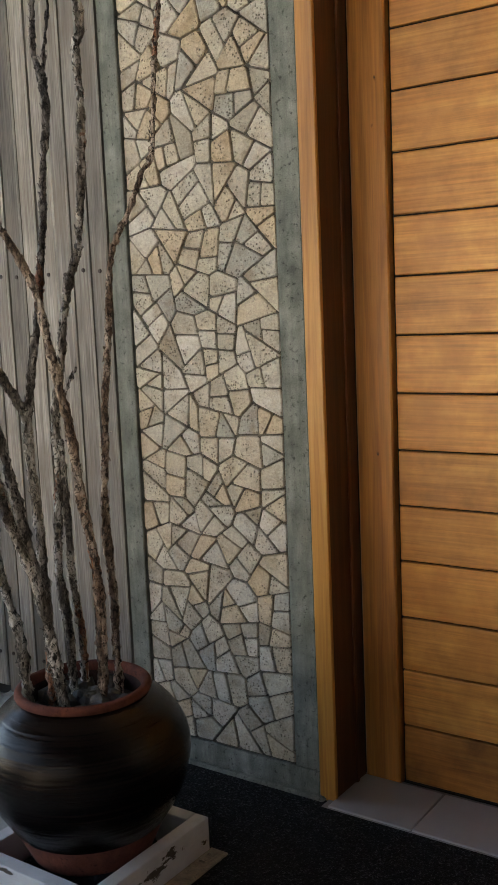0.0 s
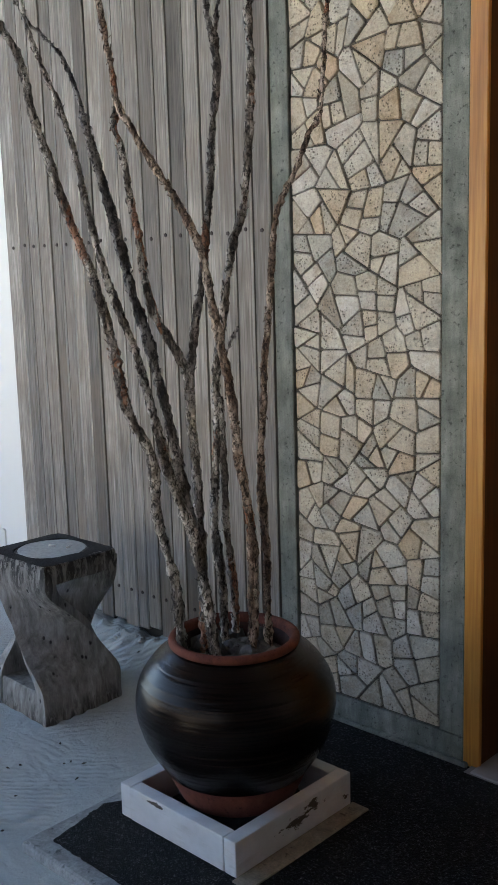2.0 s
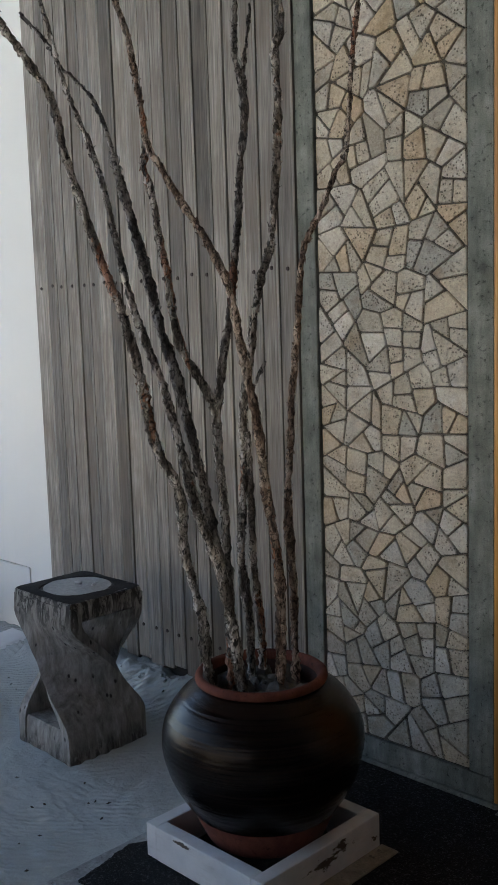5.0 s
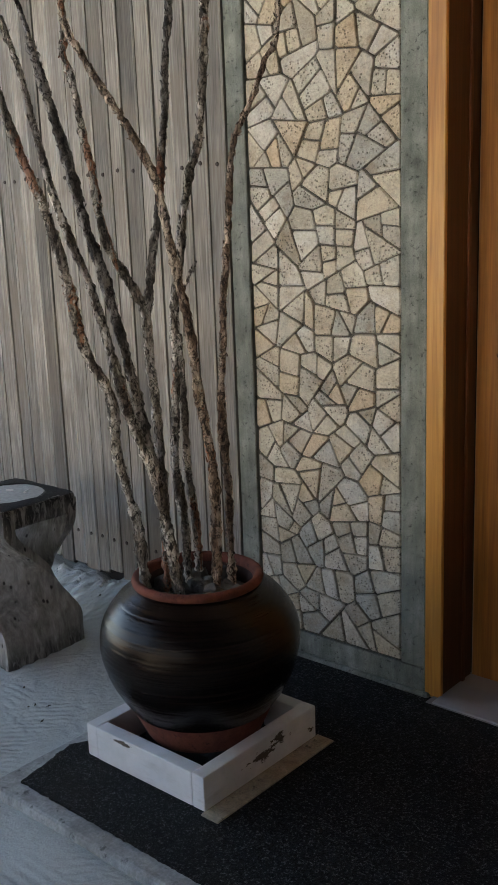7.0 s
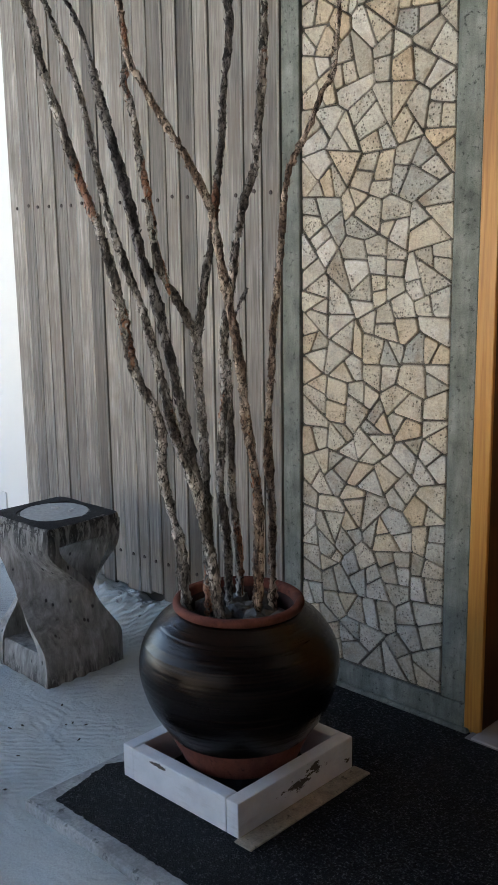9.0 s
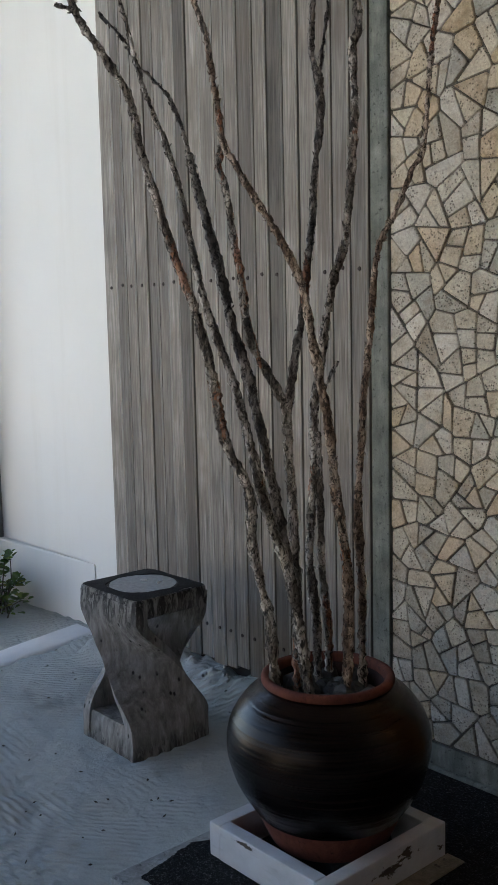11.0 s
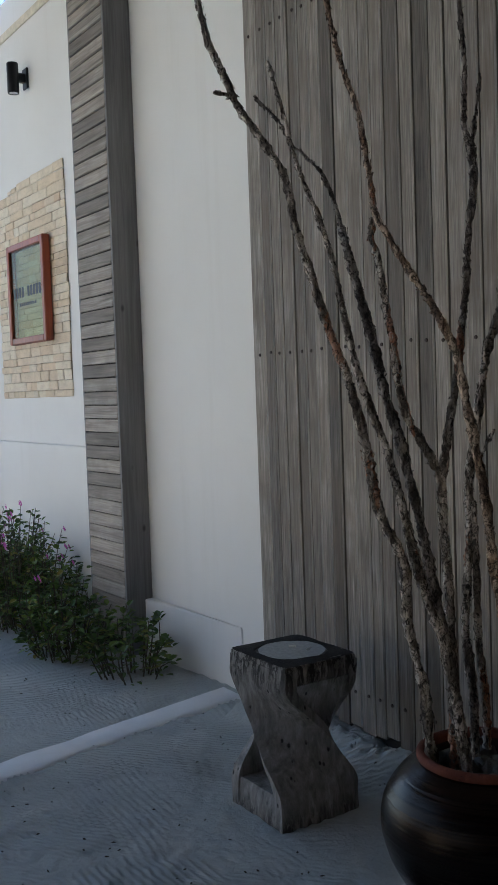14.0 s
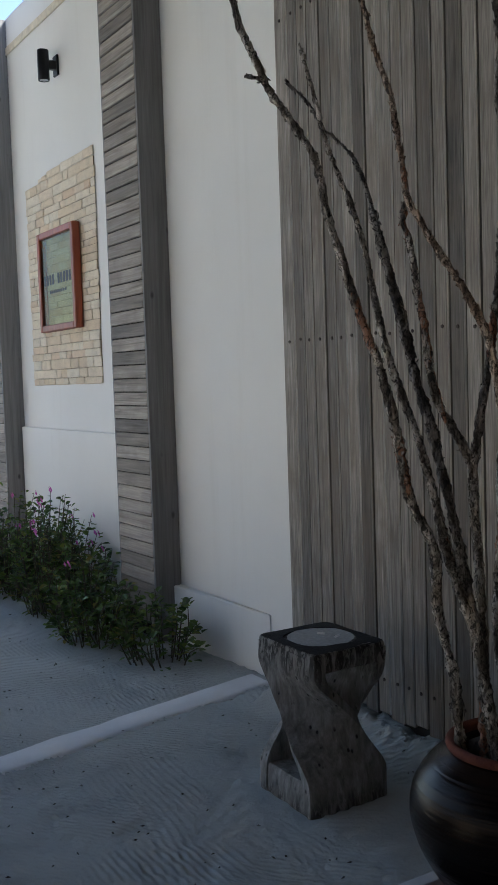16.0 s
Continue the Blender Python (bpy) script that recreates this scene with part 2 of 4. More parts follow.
def mat_chipped_paint():
    n = Nodes("chipped_white_paint")
    v = n.mapped()
    base = n.ramp(n.noise(v, 12, 6), [(0.3, (0.60, 0.61, 0.62)), (0.7, (0.74, 0.75, 0.76))])
    grime = n.ramp(n.noise(n.mapped((2, 2, 9)), 5, 6, 0.7), [(0.55, 0.0), (0.85, 0.5)])
    col = n.mix(grime, base, (0.33, 0.31, 0.27))
    chip = None
    for c, k in (((-0.166, -0.655, 0.052), (3, 7, 26)), ((-0.166, -0.575, 0.072), (3, 11, 24)), ((-0.17, -0.435, 0.035), (3, 30, 30)), ((-0.47, -0.872, 0.09), (9, 3, 60))):
        d = n.t.nodes.new("ShaderNodeVectorMath")
        d.operation = "SUBTRACT"
        n.link(n.co, d.inputs[0])
        d.inputs[1].default_value = c
        e = n.t.nodes.new("ShaderNodeVectorMath")
        e.operation = "MULTIPLY"
        n.link(d.outputs[0], e.inputs[0])
        e.inputs[1].default_value = k
        ln = n.t.nodes.new("ShaderNodeVectorMath")
        ln.operation = "LENGTH"
        n.link(e.outputs[0], ln.inputs[0])
        near = n.math("SUBTRACT", 0.62, n.math("MULTIPLY", ln.outputs["Value"], 0.45))
        chip = near if chip is None else n.math("MAXIMUM", chip, near)
    chip = n.ramp(n.math("ADD", chip, n.math("MULTIPLY", n.noise(n.mapped((1, 1, 1.8)), 34, 7, 0.72), 0.9)), [(0.93, 0.0), (0.95, 1.0)])
    col = n.mix(chip, col, (0.085, 0.07, 0.055))
    n.bump(n.math("SUBTRACT", n.noise(v, 40, 5), chip), 0.4, 0.003)
    return n.done(col, 0.6, spec=0.4)


def mat_weathered():
    """Old timber of the twisted stool: smooth grey-brown, split and charred near the ends."""
    n = Nodes("old_timber")
    r = (0.35, 0.45, 0)
    g = n.noise(n.mapped((1, 1, 0.22), None, r), 30, 7, 0.65, 0.4)
    col = n.ramp(g, [(0.3, (0.10, 0.094, 0.086)), (0.5, (0.235, 0.222, 0.204)), (0.7, (0.38, 0.365, 0.34))])
    tone = n.noise(n.mapped(), 6, 4)
    col = n.mix(n.ramp(tone, [(0.48, 0.0), (0.72, 0.4)]), col, (0.13, 0.098, 0.075))
    col = n.mix(n.ramp(n.noise(n.mapped(), 9, 3), [(0.5, 0.0), (0.7, 0.4)]), col, (0.235, 0.225, 0.205))
    fine = n.noise(n.mapped((1, 1, 0.3), None, r), 110, 5, 0.7)
    col = n.mix(0.4, col, n.ramp(fine, [(0.3, 0.25), (0.7, 0.75)]), "OVERLAY")
    dash = n.ramp(n.voronoi(n.mapped((1, 1, 0.5), None, r), 34), [(0.12, 1.0), (0.20, 0.0)])
    dash = n.math("MULTIPLY", dash, n.ramp(n.noise(n.mapped(), 8, 3), [(0.48, 0.0), (0.54, 1.0)]))
    split = n.ramp(n.noise(n.mapped((1, 1, 0.3)), 42, 6, 0.75, 0.8), [(0.47, 0.0), (0.53, 1.0)])
    z = n.math("ADD", n.axis(2), n.math("MULTIPLY", n.noise(n.mapped((1, 1, 0.3)), 24, 4, 0.6), 0.22))
    ends = n.math("MAXIMUM", n.ramp(z, [(0.47, 0.0), (0.59, 1.0)]), n.ramp(z, [(0.08, 0.75), (0.13, 0.0)]))
    char = n.math("MAXIMUM", n.math("MULTIPLY", split, ends), dash)
    col = n.mix(n.math("MULTIPLY", char, 0.92), col, (0.014, 0.012, 0.011))
    n.bump(n.math("SUBTRACT", n.math("MULTIPLY", g, 0.4), char), 0.7, 0.006)
    return n.done(col, 0.72, spec=0.3)


def mat_split_stone():
    """Rough split cream limestone of the far wall panel."""
    n = Nodes("split_limestone")
    r = n.rand()
    v = n.mapped((1, 1, 1), r)
    tone = n.ramp(r, [(0.0, (0.74, 0.61, 0.44)), (0.35, (0.80, 0.70, 0.54)), (0.7, (0.83, 0.76, 0.62)), (1.0, (0.76, 0.60, 0.43))])
    blotch = n.ramp(n.noise(v, 9, 6, 0.7), [(0.30, 0.82), (0.5, 0.97), (0.7, 1.06)])
    col = n.mix(1.0, tone, blotch, "MULTIPLY")
    seam = n.ramp(n.math("ABSOLUTE", n.math("SUBTRACT", n.noise(n.mapped((0.5, 1, 2.2), r), 9, 4, 0.6, 0.6), 0.5)), [(0.008, 1.0), (0.022, 0.0)])
    col = n.mix(n.math("MULTIPLY", seam, 0.16), col, (0.40, 0.29, 0.18))
    n.bump(n.math("SUBTRACT", n.noise(v, 26, 7, 0.7), n.math("MULTIPLY", seam, 0.25)), 0.55, 0.012)
    return n.done(col, 0.9, spec=0.2)


def mat_leaf():
    n = Nodes("leaf")
    g = n.t.nodes.new("ShaderNodeNewGeometry").outputs["Random Per Island"]
    col = n.ramp(g, [(0.0, (0.035, 0.07, 0.014)), (0.5, (0.075, 0.14, 0.022)), (0.85, (0.14, 0.21, 0.032)), (1.0, (0.26, 0.22, 0.05))])
    m = n.done(col, 0.5, spec=0.4)
    n.b.inputs["Transmission Weight"].default_value = 0.0
    return m


M = dict(
    stone=mat_stone(),
    mortar=mat_concrete("mortar", (0.060, 0.052, 0.041), (0.10, 0.088, 0.070), (0.145, 0.13, 0.105), 2.0),
    frame_concrete=mat_concrete("border_concrete", (0.085, 0.095, 0.08), (0.185, 0.195, 0.17), (0.30, 0.305, 0.27), 2.6, 0.8),
    slab=mat_concrete("slab_concrete", (0.21, 0.215, 0.21), (0.29, 0.295, 0.29), (0.36, 0.365, 0.355), 1.3),
    render=mat_white_wall(),
    sand=mat_sand(),
    grit=mat_mat(),
    grey_slat=mat_wood("weathered_slat", ((0.120, 0.107, 0.092), (0.205, 0.186, 0.163), (0.300, 0.277, 0.250)), 2, 0.72, 1.6, 0.4, False, 0.95, 0.3, (0.165, 0.134, 0.105), 1.7),
    slat_edge=mat_wood("pale_slat_edge", ((0.32, 0.30, 0.27), (0.44, 0.42, 0.385), (0.54, 0.515, 0.48)), 2, 0.75, 1.5, 0.3, False, 0.5, 0.25),
    louvre=mat_wood("louvre_board", ((0.19, 0.168, 0.142), (0.34, 0.305, 0.262), (0.46, 0.42, 0.365)), 0, 0.75, 1.0, 0.3, False, 0.5, 0.25, (0.20, 0.18, 0.16), 1.4),
    side=mat_wood("grey_side_board", ((0.17, 0.168, 0.168), (0.225, 0.222, 0.22), (0.265, 0.26, 0.255)), 2, 0.7, 0.7, 0.25, True, 0.3, 0.25),
    post=mat_wood("dark_grey_board", ((0.07, 0.066, 0.062), (0.105, 0.098, 0.09), (0.14, 0.13, 0.12)), 2, 0.7, 0.7, 0.25, True, 0.4, 0.25),
    honey=mat_wood("honey_door_board", ((0.45, 0.185, 0.035), (0.55, 0.24, 0.049), (0.63, 0.30, 0.07)), 0, 0.42, 0.9, 0.2, False, 0.55, 0.5, (0.44, 0.175, 0.033), 0.6),
    trim=mat_wood("bright_trim", ((0.42, 0.17, 0.03), (0.60, 0.28, 0.055), (0.68, 0.36, 0.085)), 2, 0.36, 0.9, 0.15, False, 0.4, 0.5),
    jamb=mat_wood("honey_jamb", ((0.26, 0.09, 0.015), (0.44, 0.18, 0.036), (0.53, 0.24, 0.056)), 2, 0.42, 0.9, 0.15, False, 0.5, 0.5),
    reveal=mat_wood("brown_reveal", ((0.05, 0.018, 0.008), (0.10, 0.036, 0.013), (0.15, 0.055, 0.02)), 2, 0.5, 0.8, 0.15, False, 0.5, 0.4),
    # near-black backing that puts the shade of open joints into its colour
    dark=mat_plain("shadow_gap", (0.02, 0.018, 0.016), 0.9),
    tile=mat_plain("pale_tile", (0.34, 0.345, 0.36), 0.4, 0, 0.08, 6, 0.05),
    grout=mat_plain("grout", (0.20, 0.20, 0.20), 0.9),
    nail=mat_plain("rusty_nail", (0.045, 0.032, 0.026), 0.7, 0.3),
    glaze=mat_glaze(),
    terracotta=mat_concrete("terracotta", (0.085, 0.026, 0.017), (0.135, 0.042, 0.027), (0.17, 0.058, 0.038), 2.5, 0.3),
    inner_clay=mat_concrete("dark_clay", (0.02, 0.011, 0.009), (0.045, 0.022, 0.017), (0.075, 0.036, 0.027), 3, 0.4),
    paint=mat_chipped_paint(),
    old=mat_weathered(),
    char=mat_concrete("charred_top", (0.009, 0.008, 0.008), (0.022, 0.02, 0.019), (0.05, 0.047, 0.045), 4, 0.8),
    bark=mat_bark("grey_bark", (0.035, 0.03, 0.027), (0.24, 0.21, 0.18), (0.60, 0.555, 0.50), (0.36, 0.14, 0.065)),
    darkbark=mat_bark("dark_bark", (0.03, 0.027, 0.027), (0.12, 0.105, 0.095), (0.31, 0.285, 0.265), (0.24, 0.095, 0.05)),
    redbark=mat_bark("peeled_bark", (0.05, 0.035, 0.028), (0.27, 0.19, 0.14), (0.54, 0.44, 0.355), (0.38, 0.14, 0.06)),
    pebble=mat_concrete("pebble", (0.06, 0.058, 0.055), (0.13, 0.127, 0.12), (0.24, 0.235, 0.225), 4),
    leaf=mat_leaf(),
    scuffed=mat_wood("scuffed_door_board", ((0.26, 0.092, 0.018), (0.46, 0.185, 0.036), (0.56, 0.25, 0.057)), 0, 0.5, 0.9, 0.25, False, 0.5, 0.4, (0.035, 0.015, 0.007), 0.3),
    stem=mat_plain("green_stem", (0.07, 0.06, 0.035), 0.7),
    petal=mat_plain("petal", (0.52, 0.10, 0.38), 0.6, 0, 0.3, 30),
    blackmetal=mat_plain("black_metal", (0.012, 0.012, 0.014), 0.4, 0.3),
    lens=mat_plain("frosted_lens", (0.5, 0.5, 0.5), 0.3),
    brick=mat_split_stone(),
    bed=mat_concrete("brick_joint", (0.20, 0.14, 0.09), (0.32, 0.25, 0.17), (0.44, 0.36, 0.26), 2),
    redframe=mat_wood("red_brown_frame", ((0.16, 0.035, 0.018), (0.28, 0.065, 0.032), (0.35, 0.09, 0.045)), 2, 0.45, 1, 0.1, False, 0.3),
    board=mat_concrete("sign_backing", (0.16, 0.155, 0.105), (0.24, 0.23, 0.16), (0.34, 0.33, 0.25), 3, 0.1),
    ink=mat_plain("ink", (0.03, 0.03, 0.035), 0.6),
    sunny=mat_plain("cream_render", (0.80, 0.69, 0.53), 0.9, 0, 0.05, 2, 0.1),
    kerb=mat_plain("white_kerb", (0.76, 0.77, 0.78), 0.8, 0, 0.06, 6, 0.15),
    litter=mat_plain("dry_litter", (0.05, 0.04, 0.03), 0.9),
    sandfill=mat_plain("loose_sand", (0.47, 0.48, 0.47), 0.95, 0, 0.2, 60, 0.5),
    band=mat_plain("cream_band", (0.70, 0.64, 0.50), 0.85),
    tan=mat_concrete("tan_board", (0.20, 0.17, 0.125), (0.27, 0.235, 0.18), (0.33, 0.29, 0.23), 2),
)
glass = bpy.data.materials.new("glass")
glass.use_nodes = True
gb = glass.node_tree.nodes["Principled BSDF"]
gb.inputs["Transmission Weight"].default_value = 1.0
gb.inputs["Base Color"].default_value = (0.60, 0.60, 0.42, 1)
gb.inputs["Roughness"].default_value = 0.03
gb.inputs["IOR"].default_value = 1.12
M["glass"] = glass


# ---- building helpers ----
def thing(name, at=(0, 0, 0), label="", category="", group="", kind=""):
    ob = new(name)
    ob.location = at
    ob.empty_display_size = 0.05
    return tagged(ob, label, category, group, kind)


def part(name, bm, material, parent=None, label="", smooth=False):
    """Links a bmesh, made in world places, as one mesh object under a thing or a part."""
    bmesh.ops.recalc_face_normals(bm, faces=bm.faces)
    me = bpy.data.meshes.new(name)
    bm.to_mesh(me)
    bm.free()
    me.materials.append(material)
    if smooth:
        me.polygons.foreach_set("use_smooth", [True] * len(me.polygons))
    ob = new(name, me)
    if parent is not None:
        ob.parent = parent
        ob.matrix_parent_inverse = Matrix.Translation(-Vector(parent.location))
    if label:
        ob["label"] = label
    return ob


def crisp(ob, degrees=38):
    """Keeps the edges of a smooth-shaded part sharp where they turn by more than an angle."""
    ob.data.set_sharp_from_angle(angle=radians(degrees))
    return ob


def box(x0, x1, y0, y1, z0, z1, bevel=0.0, bm=None, seg=1):
    bm = bm or bmesh.new()
    got = bmesh.ops.create_cube(bm, size=1.0)["verts"]
    for v in got:
        v.co = Vector(((x0 + x1) / 2 + v.co.x * (x1 - x0), (y0 + y1) / 2 + v.co.y * (y1 - y0), (z0 + z1) / 2 + v.co.z * (z1 - z0)))
    if bevel:
        edges = list({e for v in got for e in v.link_edges})
        bmesh.ops.bevel(bm, geom=edges, offset=bevel, segments=seg, affect="EDGES", profile=0.5)
    return bm


def tube(points, radii, sides=10, rough=0.0, step=0.012, seed=0, caps=True, bm=None):
    """A tapered tube along a smooth line through the points, with an uneven skin."""
    bm = bm or bmesh.new()
    pts = [Vector(p) for p in points]
    line, rad = [], []
    for i in range(len(pts) - 1):
        p0, p1, p2, p3 = pts[max(i - 1, 0)], pts[i], pts[i + 1], pts[min(i + 2, len(pts) - 1)]
        k = max(2, int((p2 - p1).length / step))
        for j in range(k):
            t = j / k
            line.append(0.5 * ((2 * p1) + (p2 - p0) * t + (2 * p0 - 5 * p1 + 4 * p2 - p3) * t * t + (3 * p1 - p0 - 3 * p2 + p3) * t ** 3))
            rad.append(radii[i] * (1 - t) + radii[i + 1] * t)
    line.append(pts[-1])
    rad.append(radii[-1])
    rings = []
    for i, (p, r) in enumerate(zip(line, rad)):
        d = (line[min(i + 1, len(line) - 1)] - line[max(i - 1, 0)]).normalized()
        u = d.cross(Vector((0.7, 0.7, 0.1))).normalized()
        w = d.cross(u)
        swell = 1 + rough * 0.55 * noise.noise(p * 22 + Vector((seed, 0, 0)))
        ring = []
        for s in range(sides):
            a = 2 * math.pi * s / sides
            q = p + (u * math.cos(a) + w * math.sin(a)) * r
            flake = noise.noise(Vector((q.x * 130, q.y * 130, q.z * 75)) + Vector((seed * 3.1, 0, 0)))
            k = swell + rough * (0.45 * flake + 0.5 * max(0.0, flake - 0.25))
            ring.append(bm.verts.new(p + (u * math.cos(a) + w * math.sin(a)) * r * k))
        rings.append(ring)
    for a, b in zip(rings, rings[1:]):
        for s in range(sides):
            bm.faces.new((a[s], a[(s + 1) % sides], b[(s + 1) % sides], b[s]))
    if caps:
        bm.faces.new(rings[0])
        bm.faces.new(rings[-1])
    return bm


def lathe(profile, centre, sides=72, bm=None):
    bm = bm or bmesh.new()
    rings = [[bm.verts.new((centre[0] + r * math.cos(2 * math.pi * s / sides), centre[1] + r * math.sin(2 * math.pi * s / sides), centre[2] + z))
              for s in range(sides)] for r, z in profile]
    for a, b in zip(rings, rings[1:]):
        for s in range(sides):
            bm.faces.new((a[s], a[(s + 1) % sides], b[(s + 1) % sides], b[s]))
    return bm, rings


def smooth_profile(points, n=6):
    out = []
    for i in range(len(points) - 1):
        p0, p1, p2, p3 = [Vector(points[k]) for k in (max(i - 1, 0), i, i + 1, min(i + 2, len(points) - 1))]
        for j in range(n):
            t = j / n
            q = 0.5 * ((2 * p1) + (p2 - p0) * t + (2 * p0 - 5 * p1 + 4 * p2 - p3) * t * t + (3 * p1 - p0 - 3 * p2 + p3) * t ** 3)
            out.append((q.x, q.y))
    out.append(tuple(points[-1]))
    return out


# ---- ground ----
GROUND = -0.035


def ground_height(x, y):
    """Sand level: gently uneven, trodden and raked, lower in front of the entrance slab."""
    h = GROUND + 0.008 * noise.noise(Vector((x * 1.7, y * 1.7, 0))) + 0.004 * noise.noise(Vector((x * 6, y * 6, 3)))
    if y > -0.26 and x < -0.75:
        k = min(1.0, (y + 0.26) / 0.20) ** 1.5
        if x > -2.4:
            h += k * (0.105 + 0.035 * noise.noise(Vector((x * 9, y * 9, 5))) + 0.02 * noise.noise(Vector((x * 25, y * 25, 2))))
    if y < -1.16 and x > -0.9:
        h -= 0.03 * min(1.0, (-1.16 - y) / 0.12) * min(1.0, (x + 0.9) / 0.25)
    return h


def sand_relief(x, y):
    """Rake furrows in bent swathes, broken by dents and loose crumbs."""
    swathe = noise.noise(Vector((x * 0.9, y * 1.3, 11)))
    bend = 0.10 * noise.noise(Vector((x * 1.1, y * 1.1, 4)))
    across = y + 0.22 * x + bend if swathe > -0.08 else 0.45 * y - 0.85 * x + bend
    clear = min(1.0, max(0.0, abs(swathe + 0.08) * 9 - 0.15)) * min(1.0, max(0.0, 1.6 - 4.5 * abs(noise.noise(Vector((x * 1.6, y * 1.6, 21))))))
    tread = noise.noise(Vector((x * 8, y * 8, 9)))
    h = 0.0030 * clear * math.sin(across * 2 * math.pi / 0.030)
    h += 0.011 * min(0.0, tread) + 0.0038 * noise.noise(Vector((x * 24, y * 24, 2))) + 0.0024 * noise.noise(Vector((x * 60, y * 60, 6)))
    return h


bm = bmesh.new()
xs = [-900, -200, -40, -12] + [-8 + 0.06 * i for i in range(76)] + [-3.44 + 0.0095 * i for i in range(290)] + [-0.66 + 0.06 * i for i in range(50)] + [4, 12, 40, 200, 900]
ys = [-900, -200, -40, -10] + [-4.6 + 0.06 * i for i in range(43)] + [-2.03 + 0.0095 * i for i in range(220)] + [0.08, 0.14, 0.4, 10, 40, 200, 900]
grid = [[bm.verts.new((x, y, ground_height(x, y) + (sand_relief(x, y) if -3.5 < x < -0.6 and -2.1 < y < 0.1 else 0.0))) for x in xs] for y in ys]
for a, b in zip(grid, grid[1:]):
    for i in range(len(xs) - 1):
        bm.faces.new((a[i], a[i + 1], b[i + 1], b[i]))
ground = part("ground", bm, M["sand"], None, "", True)
tagged(ground, "pale raked sand with footprints and dark specks", "sand", kind="structure")

# entrance slab with its worn edge and the grit mat
slab = tagged(part("entrance_slab", box(-0.735, 3.3, -1.125, 0.0, -0.25, -0.006, 0.012, None, 2), M["slab"]),
              "worn grey concrete entrance slab with a low step edge", "slab", kind="structure")
bm = bmesh.new()
outline = [(-0.655, -1.07), (3.2, -1.07), (3.2, -0.012), (-0.60, -0.012), (-0.63, -0.75), (-0.70, -0.87)]
edge = []
for (ax, ay), (bx, by) in zip(outline, outline[1:] + outline[:1]):
    k = max(2, int(math.hypot(bx - ax, by - ay) / 0.006))
    for j in range(k):
        x, y = ax + (bx - ax) * j / k, ay + (by - ay) * j / k
        e = 0.004 * noise.noise(Vector((x * 45, y * 45, 7))) + 0.003 * noise.noise(Vector((x * 160, y * 160, 7)))
        edge.append((x + e, y + e))
low = [bm.verts.new((x, y, -0.004)) for x, y in edge]
top = [bm.verts.new((x, y, 0.003)) for x, y in edge]
bm.faces.new(top)
for i in range(len(edge)):
    j = (i + 1) % len(edge)
    bm.faces.new((low[i], low[j], top[j], top[i]))
mat_ob = tagged(part("grit_mat", bm, M["grit"]), "black gritty rubber entrance mat with ragged edges", "mat")

# crumbs of bark and dry leaf on the sand
rng = random.Random(31)
bm = bmesh.new()
for i in range(260):
    x, y = rng.uniform(-5.0, -0.78), -0.08 - 1.9 * rng.random()
    if abs(x + 1.48) < 0.22 and abs(y + 0.45) < 0.22:
        continue
    a, ln, wd = rng.uniform(0, 6.28), rng.uniform(0.004, 0.012), rng.uniform(0.002, 0.005)
    z = ground_height(x, y) + 0.001
    c, q = math.cos(a), math.sin(a)
    vs = [bm.verts.new((x + u * ln * c - w * wd * q, y + u * ln * q + w * wd * c, z + h)) for u, w, h in ((-1, 0, 0), (0, -1, 0.001), (1, 0, 0.003), (0, 1, 0.0), (0, 0, 0.005))]
    for k in range(4):
        bm.faces.new((vs[k], vs[(k + 1) % 4], vs[4]))
tagged(part("leaf_litter", bm, M["litter"]), "dark crumbs of bark and dry leaf on the sand", "litter", kind="stuff")

# broken clods along the foot of the slats
rng = random.Random(77)
bm = bmesh.new()
for i in range(70):
    x, y = rng.uniform(-2.1, -0.83), -0.02 - 0.07 * rng.random() ** 1.5
    s = rng.uniform(0.004, 0.010)
    lump = bmesh.ops.create_icosphere(bm, subdivisions=2, radius=s)["verts"]
    for v in lump:
        v.co *= 1 + 0.9 * noise.noise(v.co * 80 + Vector((i, 0, 0)))
    bmesh.ops.transform(bm, matrix=pose(x, y, ground_height(x, y) - 0.1 * s, rng.uniform(0, 360), rng.uniform(0, 360)), verts=lump)
tagged(part("clods", bm, M["sandfill"], None, "", True), "broken pale clods of sand along the slat wall", "sand", kind="stuff")

# white flush kerb between the two sand beds
bm = bmesh.new()
side_a, side_b = [], []
for i in range(41):
    t = i / 40
    y = 0.04 - 4.6 * t
    x = -2.80 + 0.222 * (0.1 - y)
    e = 0.02 * noise.noise(Vector((0, y * 5, 1)))
    side_a.append((x - 0.015 + e, y))
    side_b.append((x + 0.168 + 0.03 * noise.noise(Vector((5, y * 4, 1))), y))
rows = []
for (ax, ay), (bx, by) in zip(side_a, side_b):
    rows.append([bm.verts.new(p) for p in ((ax, ay, -0.08), (ax, ay, -0.031), (ax + 0.008, ay, -0.0275), (bx - 0.03, by, -0.029), (bx, by, -0.037), (bx, by, -0.08))])
for a, b in zip(rows, rows[1:]):
    for i in range(5):
        bm.faces.new((a[i], a[i + 1], b[i + 1], b[i]))
tagged(part("kerb", bm, M["kerb"], None, "", True), "white painted flush kerb half covered by sand", "kerb", kind="structure")

